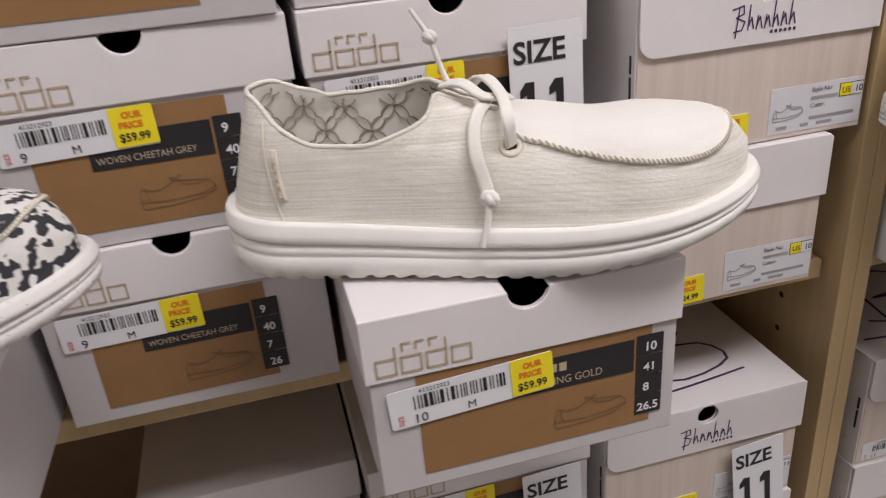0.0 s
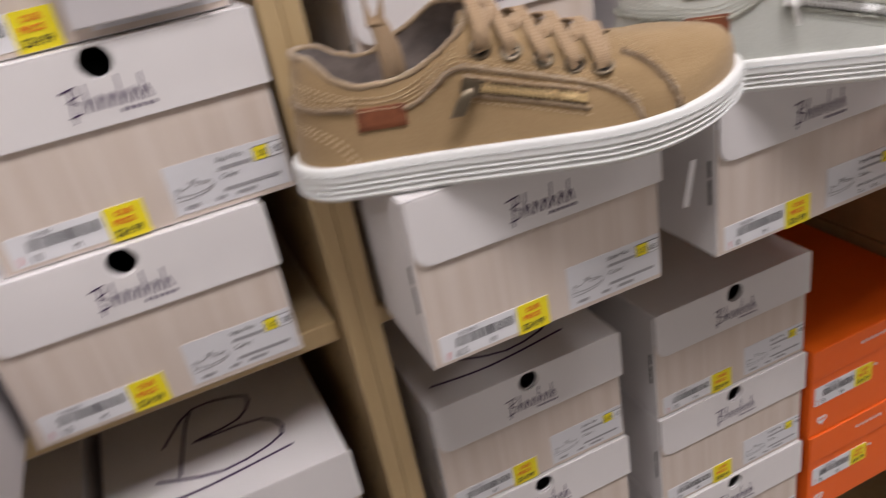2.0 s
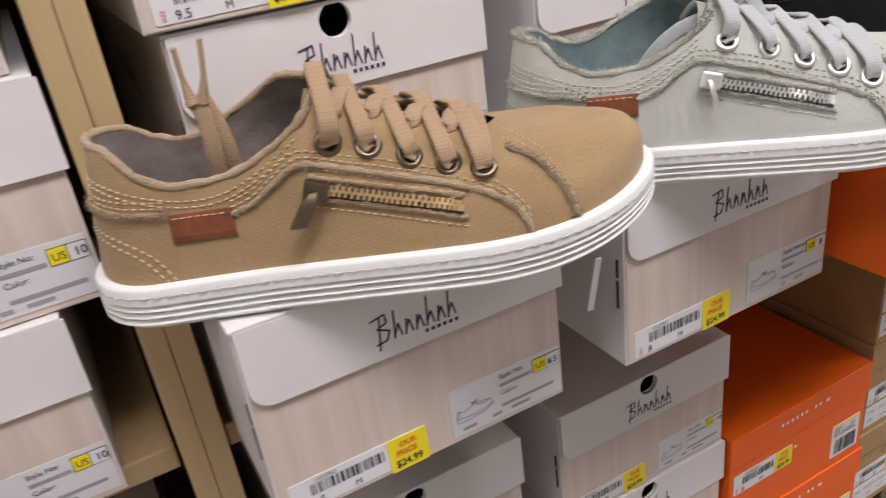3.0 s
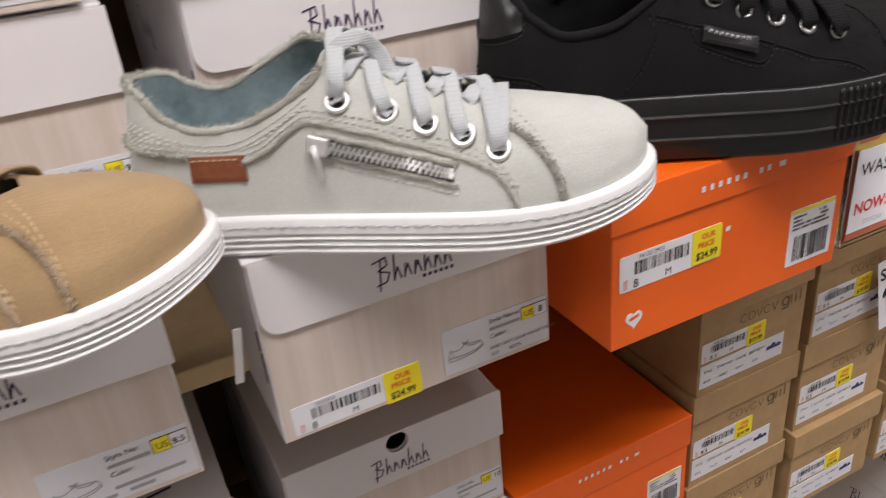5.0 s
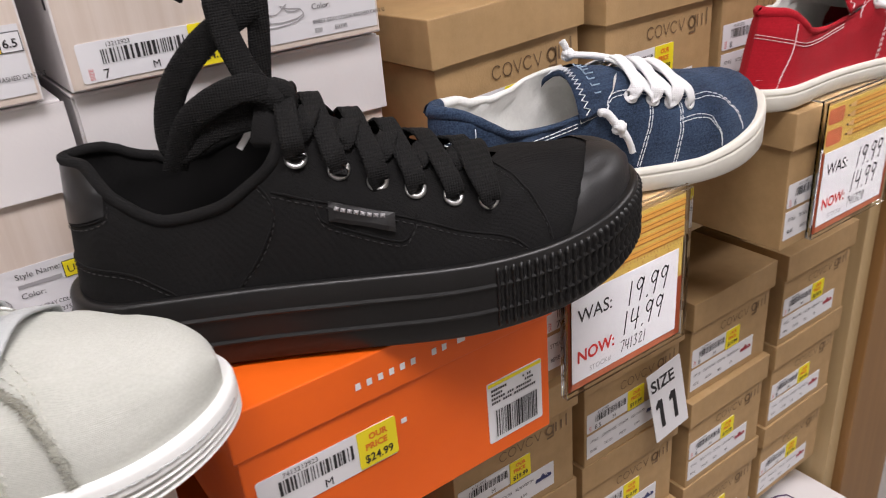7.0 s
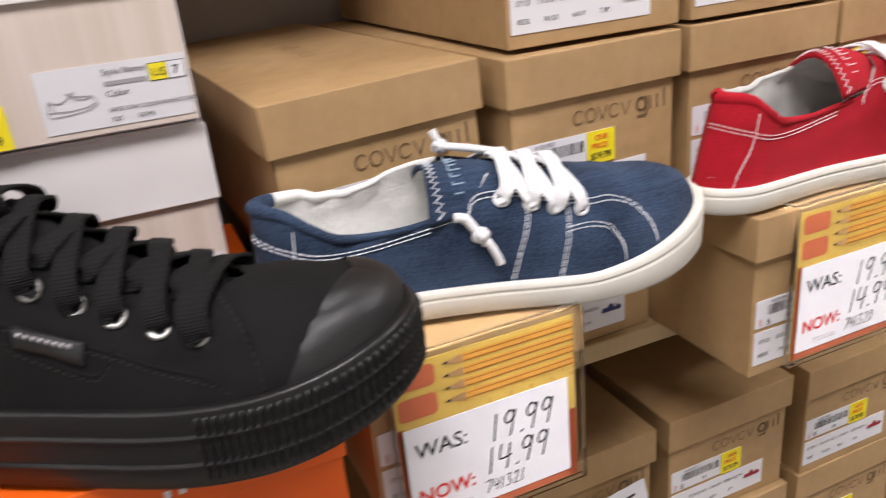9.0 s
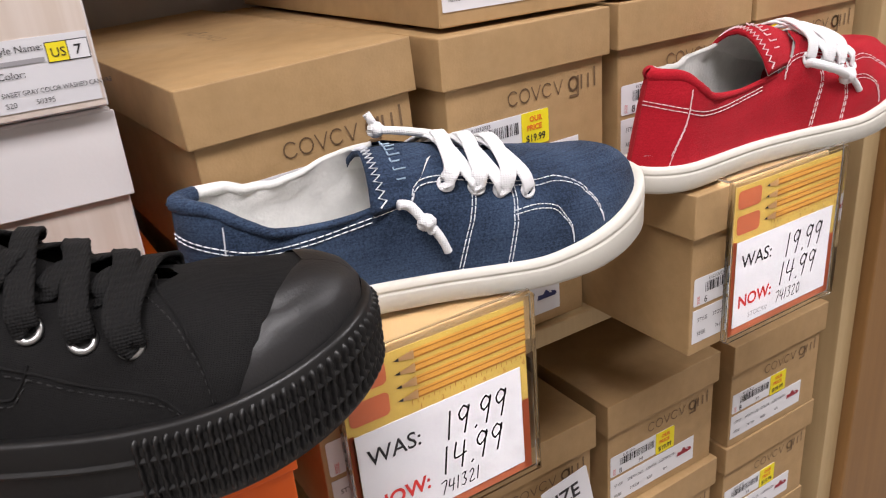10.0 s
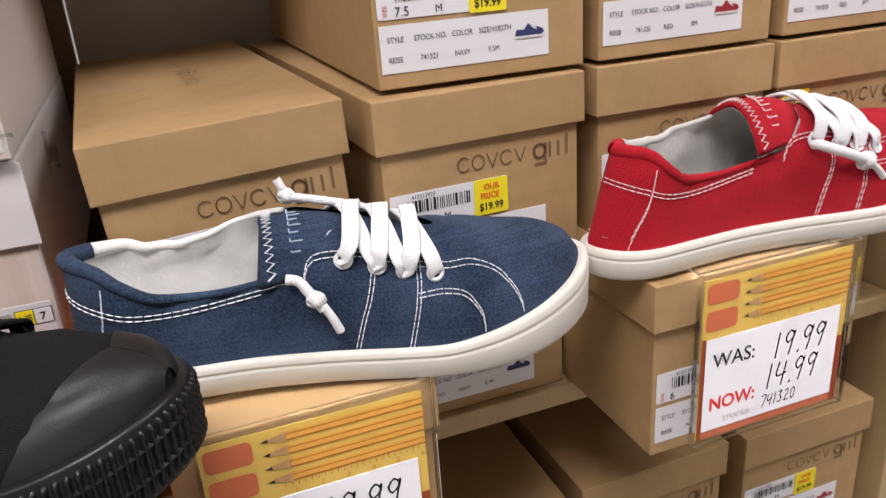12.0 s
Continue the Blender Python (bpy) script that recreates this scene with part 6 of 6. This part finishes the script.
def casual_slip_on(m, label, canvas, thread, lining, tongue_lining, upper_label, seed, trailing=False, lean=0.02, length=0.266, tall=0.0):
    """Soft canvas slip-on with elastic heel, white laces and ivory rubber sole."""
    shoe = thing("canvas_shoe", m, label, "canvas shoe", "display shoes")
    s = dict(length=length, near=[(0, 0.028), (0.12, 0.0285), (0.3, 0.0275), (0.45, 0.0315), (0.6, 0.0395), (0.72, 0.0445), (0.85, 0.046), (1, 0.045)], far=[(u, w * (0.76 + 0.24 * min(1.0, u / 0.6))) for u, w in FAR], base=[(0, 0.019), (0.5, 0.0175), (1, 0.019)],
             top=[(0, 0.062), (0.12, 0.064), (0.28, 0.064 + tall), (0.42, 0.064 + tall), (0.5, 0.061 + tall * 0.7), (0.6, 0.055 + tall * 0.3), (0.7, 0.049), (0.8, 0.043), (0.9, 0.036), (0.96, 0.027), (1, 0.012)],
             collar=[(0, 0.053), (0.05, 0.051), (0.10, 0.043), (0.16, 0.036), (0.25, 0.035), (0.35, 0.038), (0.42, 0.042), (0.45, 0.049), (0.48, 0.058), (0.51, 0.09), (1, 0.09)],
             dent=0.0034, seed=float(seed), collar_far=[(0, 0.053), (0.05, 0.053), (0.10, 0.051), (0.18, 0.050), (0.28, 0.053), (0.36, 0.059), (0.42, 0.062), (0.45, 0.09), (1, 0.09)],
             gap=(0.40, 0.690, 0.012), spring=(0.62, 0.013), toe_round=0.28, lean=lean, skirt=0.003)
    last = Last(s)
    sole_part(last, "sole", slab_profile(0.0180, 0.0016, (0.0128,), 0.0006), IVORY_RUBBER, shoe, 80, "ivory rubber sole", wedge=smooth_table([(0, 0), (0.66, 0), (0.74, 0.0025), (0.86, 0.008), (1, 0.0145)]))
    upper_of(last, s, shoe, canvas, upper_label)
    lining_of(last, s, shoe, lining, lining, 0.66, "soft terry lining")
    line = collar_line(last, 0.40)
    n = len(line)
    radii = [0.0018 + 0.0030 * max(0.0, 1 - abs(i - n / 2) / (n * 0.30)) for i in range(n)]
    rim = [p + Vector((0.0015, 0, -0.002 * (r - 0.0018) / 0.003)) for p, r in zip(line, radii)]
    cut = int(n * 0.60)
    part("collar_roll", tube(rim[:cut + 1], radii[:cut + 1], 10), canvas, shoe, "padded canvas collar", smooth=True)
    part("lining_roll", tube(rim[cut:], [r - 0.0002 for r in radii[cut:]], 10), lining, shoe, "soft lining turned over the edge", smooth=True)
    tongue = tongue_of(last, shoe, canvas, 0.70, 0.36, -0.002, 0.0, 0.0275, "canvas tongue with zigzag edge", drop=0.85, inner=tongue_lining)
    # zigzag stitch at the tongue's free edge
    bm = bmesh.new()
    x_t, z_t = 0.362 * last.L, last.base(0.36) + last.top(0.36) - 0.0015
    zig = []
    for i in range(43):
        q = i / 21 - 1
        zig.append(Vector((x_t + (0.0046 if i % 2 else 0.0008), q * 0.0272, z_t - 0.85 * 0.0275 * q * q + 0.0005 + (0.0008 if i % 2 else 0))))
    tube(zig, 0.00052, 5, bm)
    part("zigzag_stitching", bm, WHITE_THREAD if thread is WHITE_THREAD else PINK_THREAD, shoe)
    marks = bmesh.new()
    for k in range(7):
        qq = -0.75 + 0.13 * k
        c = Vector((x_t + 0.016, qq * 0.026, z_t - 0.85 * 0.0275 * qq * qq + 0.0006))
        tube([c + Vector((-0.003, 0, 0)), c + Vector((0.003 if k % 2 else 0.0015, 0, 0.0002))], 0.0005, 5, marks)
        tube([c + Vector((-0.003, 0, 0)), c + Vector((-0.003, 0.0022, 0.0012))], 0.0005, 5, marks)
    tagged(part("tongue_mark", marks, PALE_THREAD if thread is WHITE_THREAD else PINK_THREAD, shoe), kind="stuff")
    # seams
    rows = ([(0.0, 0.034), (0.06, 0.030), (0.12, 0.0265), (0.2, 0.0265), (0.3, 0.030), (0.36, 0.033)],
            [(0.075, 0.040), (0.07, 0.024), (0.055, 0.010), (0.045, 0.0)],
            [(0.425, 0.036), (0.445, 0.046), (0.53, 0.0465), (0.60, 0.041), (0.68, 0.0365), (0.74, 0.035), (0.79, 0.028), (0.82, 0.016), (0.83, 0.006)],
            [(0.552, 0.044), (0.538, 0.028), (0.52, 0.013), (0.505, 0.0)],
            [(0.632, 0.040), (0.627, 0.026), (0.617, 0.012), (0.605, 0.0)],
            [(0.63, 0.025), (0.68, 0.0255), (0.72, 0.022), (0.745, 0.012), (0.75, 0.003)])
    for k, keys in enumerate(rows):
        stitched(last, shoe, thread, keys, width=0.0009, length=0.0036, skip=0.0006)
        stitched(last, shoe, thread, [(u + (0.007 if k in (3, 4) else 0), h + (0.0 if k in (3, 4) else 0.0022)) for u, h in keys], width=0.0009, length=0.0036, skip=0.0006)
    eyes = [(0.50, 0.0495), (0.56, 0.0455), (0.61, 0.0425), (0.665, 0.0395)]
    for side in (-1, 1):
        for i, (u, h) in enumerate(eyes):
            p, nn = last.on(u, h - 0.004, side)
            part("eyelet", ring_at(p + nn * 0.0006, nn, 0.0036, 0.0012), WHITE_LACE, shoe, smooth=True)
    low = [(u, h - 0.004) for u, h in eyes]
    for i in range(1, 4):
        cross_lace(last, shoe, WHITE_LACE, low[i], (low[i - 1][0] - 0.02, low[i - 1][1]), 0.0086, 0.0018, 0.0040)
        if i < 3:
            cross_lace(last, shoe, WHITE_LACE, low[i], low[i + 1], 0.0086, 0.0018, 0.0065)
    cross_lace(last, shoe, WHITE_LACE, low[0], low[1], 0.0086, 0.0018, 0.006)
    if trailing:
        # one lace end runs forward along the eyelets to its knot
        e, ne = last.on(0.50, 0.043)
        k = last.on(0.615, 0.030)[0] + ne * 0.004
        cord(shoe, WHITE_LACE, [e, e + ne * 0.006, e.lerp(k, 0.5) + ne * 0.007, k], 0.0030)
        knot(shoe, WHITE_LACE, k, 0.0058)
        cord(shoe, WHITE_LACE, [k, k + Vector((0.008, -0.001, -0.005)), k + Vector((0.015, -0.001, -0.012))], 0.0022)
        return shoe
    p, nn = last.on(0.415, 0.038)
    a = p + nn * 0.004
    cord(shoe, WHITE_LACE, [a + Vector((-0.006, 0, 0.002)), a, a + Vector((0.006, -0.003, -0.008)), a + Vector((0.010, -0.004, -0.014))], 0.0026)
    knot(shoe, WHITE_LACE, a + Vector((0.007, -0.003, -0.009)), 0.0047)
    cord(shoe, WHITE_LACE, [a + Vector((0.010, -0.004, -0.012)), a + Vector((0.014, -0.005, -0.019)), a + Vector((0.017, -0.005, -0.026))], 0.0022)
    t = Vector((0.415 * last.L, 0.010, last.base(0.41) + last.top(0.41) + 0.005))
    knot(shoe, WHITE_LACE, t, 0.0044)
    cord(shoe, WHITE_LACE, [t, t + Vector((-0.002, 0, 0.005)), t + Vector((-0.004, 0.001, 0.009))], 0.0022)
    cord(shoe, WHITE_LACE, [t, t + Vector((0.016, -0.006, -0.002)), t + Vector((0.036, -0.004, -0.008)), t + Vector((0.06, 0.004, -0.022))], 0.0022)
    return shoe


casual_slip_on(pose(0.988, 0.391, ZS + 0.1065, 0, 2.0, -7.5), "navy canvas slip-on with white laces, standing on a kraft box", NAVY_CANVAS, WHITE_THREAD, WHITE_FLEECE, WHITE_FLEECE, "navy chambray canvas upper", 5)
casual_slip_on(pose(1.262, 0.368, ZS + 0.1185, 0, 0.5, 2), "red canvas slip-on with white laces, standing on a kraft box", RED_CANVAS, PINK_THREAD, GREY_FLEECE, GREY_FLEECE, "bright red canvas upper", 6, True, 0.28, 0.274, 0.006)


# ---- size cards and price signs ----
def flagged(number, x, z, card):
    """The slanting flag at the head of each figure 1."""
    xs = sorted({round(v.co.x, 5) for v in number.data.vertices})
    cut = max(range(1, len(xs)), key=lambda i: xs[i] - xs[i - 1])
    top = max(v.co.z for v in number.data.vertices)
    for e in (xs[0], xs[cut]):
        part("figure_flag", slab([(x + e - 0.0040, z + top - 0.0092), (x + e + 0.0012, z + top - 0.0072), (x + e + 0.0012, z + top), (x + e - 0.0004, z + top), (x + e - 0.0040, z + top - 0.0050)], -0.0005, 0.0002), INK, card)


def size_card(m, label="white card tag reading SIZE 11 between shoe boxes"):
    card = thing("size_tag", m, label, "size tag", "size tags")
    part("card", slab(rounded(-0.0225, 0.0225, -0.076, 0, 0.001), 0, 0.0006), PAPER, card)
    write("size_word", "SIZE", 0.0175, -0.0200, -0.0205, -0.0004, INK, card, 0.0004, 0.98)
    flagged(write("size_number", "11", 0.044, -0.0195, -0.0625, -0.0004, INK, card, 0.0008, 0.82), -0.0195, -0.0625, card)
    return card


tag = size_card(pose(0.1650, 0.4165, 1.3695, 0, -1, 0))
copy_thing(tag, pose(0.1590, 0.4070, 1.0560, 0, -2, 0))
copy_thing(tag, pose(0.3290, 0.4040, 1.0340, -3, -5, 0))
copy_thing(tag, pose(1.2310, 0.4010, 1.0520, -5, -8, 0))

RULER = material("yellow_ruler_print", (0.60, 0.40, 0.085), 0.3, vary=0.03, vscale=60)
PENCIL = material("orange_pencil_print", (0.66, 0.32, 0.055), 0.3, vary=0.03, vscale=60)
PENCIL_DARK = material("brown_pencil_print", (0.36, 0.14, 0.02), 0.3, vary=0.0)
PENCIL_WOOD = material("pale_wood_print", (0.66, 0.45, 0.23), 0.3, vary=0.0)
ERASER = material("red_eraser_print", (0.52, 0.13, 0.055), 0.3, vary=0.03, vscale=60)


def price_sign(m, label, stock):
    """Clear acrylic holder hooked over a box edge, with a printed sheet of pencils, ruler and erasers and a written price card."""
    sign = thing("sign_holder", m, label, "price sign", "hanging price signs")
    w, h = 0.107, 0.106
    for y in (-0.0042, 0.0):
        ob = part("acrylic_plate", solid(-0.002, w + 0.006, y, y + 0.0016, -h - 0.004, 0.003 if y < 0 else 0.004, 0.0004), ACRYLIC, sign, "clear acrylic plate")
        ob.visible_shadow = False
    for x in (-0.002, w + 0.0044):
        part("acrylic_edge", solid(x, x + 0.0016, -0.0025, -0.0001, -h - 0.004, 0.003), ACRYLIC, sign).visible_shadow = False
    hook = part("acrylic_hook", solid(-0.002, w + 0.006, 0.0018, 0.03, 0.0025, 0.004, 0.0004), ACRYLIC, sign)
    hook.visible_shadow = False
    part("printed_sheet", slab([(0, -h), (w, -h), (w, 0), (0, 0)], -0.0022, -0.0017), RULER, sign, "yellow ruler print sheet")
    y = -0.0024
    for i in range(4):
        z = -0.0055 - i * 0.0076
        part("pencil_print", rows_of_bars([(0.038, w, z - 0.0026, z + 0.0026)], y), PENCIL, sign)
        part("pencil_shade", rows_of_bars([(0.038, w, z - 0.0026, z - 0.0016), (0.038, w, z + 0.0008, z + 0.0014)], y - 0.0001), PENCIL_DARK, sign)
        tip = bmesh.new()
        tip.faces.new([tip.verts.new(p) for p in ((0.028, y - 0.0002, z), (0.040, y - 0.0002, z - 0.0026), (0.040, y - 0.0002, z + 0.0026))])
        part("pencil_tip", tip, PENCIL_WOOD, sign)
        lead = bmesh.new()
        lead.faces.new([lead.verts.new(p) for p in ((0.028, y - 0.0003, z), (0.0315, y - 0.0003, z - 0.001), (0.0315, y - 0.0003, z + 0.001))])
        part("pencil_lead", lead, INK, sign)
    for z0, z1 in ((-0.0155, -0.003), (-0.033, -0.020), (-h, -0.100)):
        part("eraser_print", slab(rounded(0.002, 0.024 if z0 > -0.1 else w, z0, z1, 0.003), y - 0.0001, y), ERASER, sign)
    part("eraser_side", rows_of_bars([(w - 0.0045, w, -h, -0.06), (0, 0.0028, -h, -0.037)], y - 0.0002), ERASER, sign)
    part("ruler_ticks", rows_of_bars([(0.036 + i * 0.0032, 0.0364 + i * 0.0032, -0.0335, -0.0318 + (0.0012 if i % 4 == 0 else 0)) for i in range(23)], y - 0.0001), PENCIL_DARK, sign)
    for i in range(6):
        write("ruler_number", str(i + 1), 0.004, 0.040 + i * 0.0128, -0.0375, y - 0.0001, PENCIL_DARK, sign)
    part("price_card", slab([(0.003, -0.1005), (w - 0.005, -0.1005), (w - 0.005, -0.038), (0.003, -0.038)], y - 0.0008, y - 0.0003), PAPER, sign, "white price card with handwritten prices")
    y -= 0.0011
    write("was", "WAS:", 0.0135, 0.008, -0.0575, y, INK, sign, 0.0001, 0.95)
    write("now", "NOW:", 0.0125, 0.007, -0.0865, y, RED_INK, sign, 0.0003, 0.95)
    pen = {"1": [[(0.3, 1), (0.2, 0)]], "9": [[(0.75, 0.8), (0.45, 1), (0.15, 0.75), (0.35, 0.5), (0.72, 0.72), (0.75, 0.95), (0.62, 0.4), (0.5, 0)]], ".": [[(0.2, 0.0), (0.28, 0.06)]],
           "4": [[(0.2, 1), (0.12, 0.45), (0.8, 0.5)], [(0.72, 0.95), (0.55, 0)]], "7": [[(0.1, 0.95), (0.75, 1), (0.35, 0)]], "3": [[(0.15, 0.95), (0.6, 1), (0.35, 0.6), (0.65, 0.35), (0.4, 0.02), (0.1, 0.1)]],
           "2": [[(0.15, 0.8), (0.45, 1), (0.65, 0.75), (0.15, 0.05), (0.75, 0.05)]], "0": [[(0.45, 1), (0.15, 0.6), (0.3, 0.02), (0.65, 0.2), (0.7, 0.75), (0.45, 1)]]}

    def by_hand(name, text, x, z, size, width):
        lines = []
        for ch in text:
            for line in pen[ch]:
                smooth = spline([Vector(p) for p in line], 14) if len(line) > 2 else [Vector(p) for p in line]
                lines.append([(x + p.x * size * 0.62 + p.y * size * 0.08, z + p.y * size) for p in smooth])
            x += size * {".": 0.24, "1": 0.42}.get(ch, 0.6)
        part(name, strokes(lines, width, y, 0), INK, sign)
    by_hand("written_price", "19.99", 0.052, -0.0625, 0.0165, 0.0011)
    by_hand("written_price", "14.99", 0.048, -0.0830, 0.0165, 0.0011)
    by_hand("written_stock", stock, 0.046, -0.0955, 0.0080, 0.0007)
    write("stock_word", "STOCK#", 0.0052, 0.018, -0.0965, y, GREY_INK, sign)
    return sign


price_sign(pose(1.0360, 0.3240, ZS + 0.1005), "clear acrylic sign holder with price card on the navy shoe's box", "741321")
price_sign(pose(1.3140, 0.3290, ZS + 0.1175), "clear acrylic sign holder with price card on the red shoe's box", "741320")

plaque = thing("size_plaque", pose(0.335, 0.4080, ZS + 0.2245), "grey framed white card reading 11, standing on boxes", "size plaque")
part("frame", solid(-0.036, 0.036, 0.0, 0.004, 0.0, 0.075, 0.001), GREY_CARD, plaque)
part("card", solid(-0.032, 0.032, -0.0008, -0.0002, 0.016, 0.071), PAPER, plaque)
write("size_number", "11", 0.05, -0.004, 0.024, -0.0012, INK, plaque, 0.001)
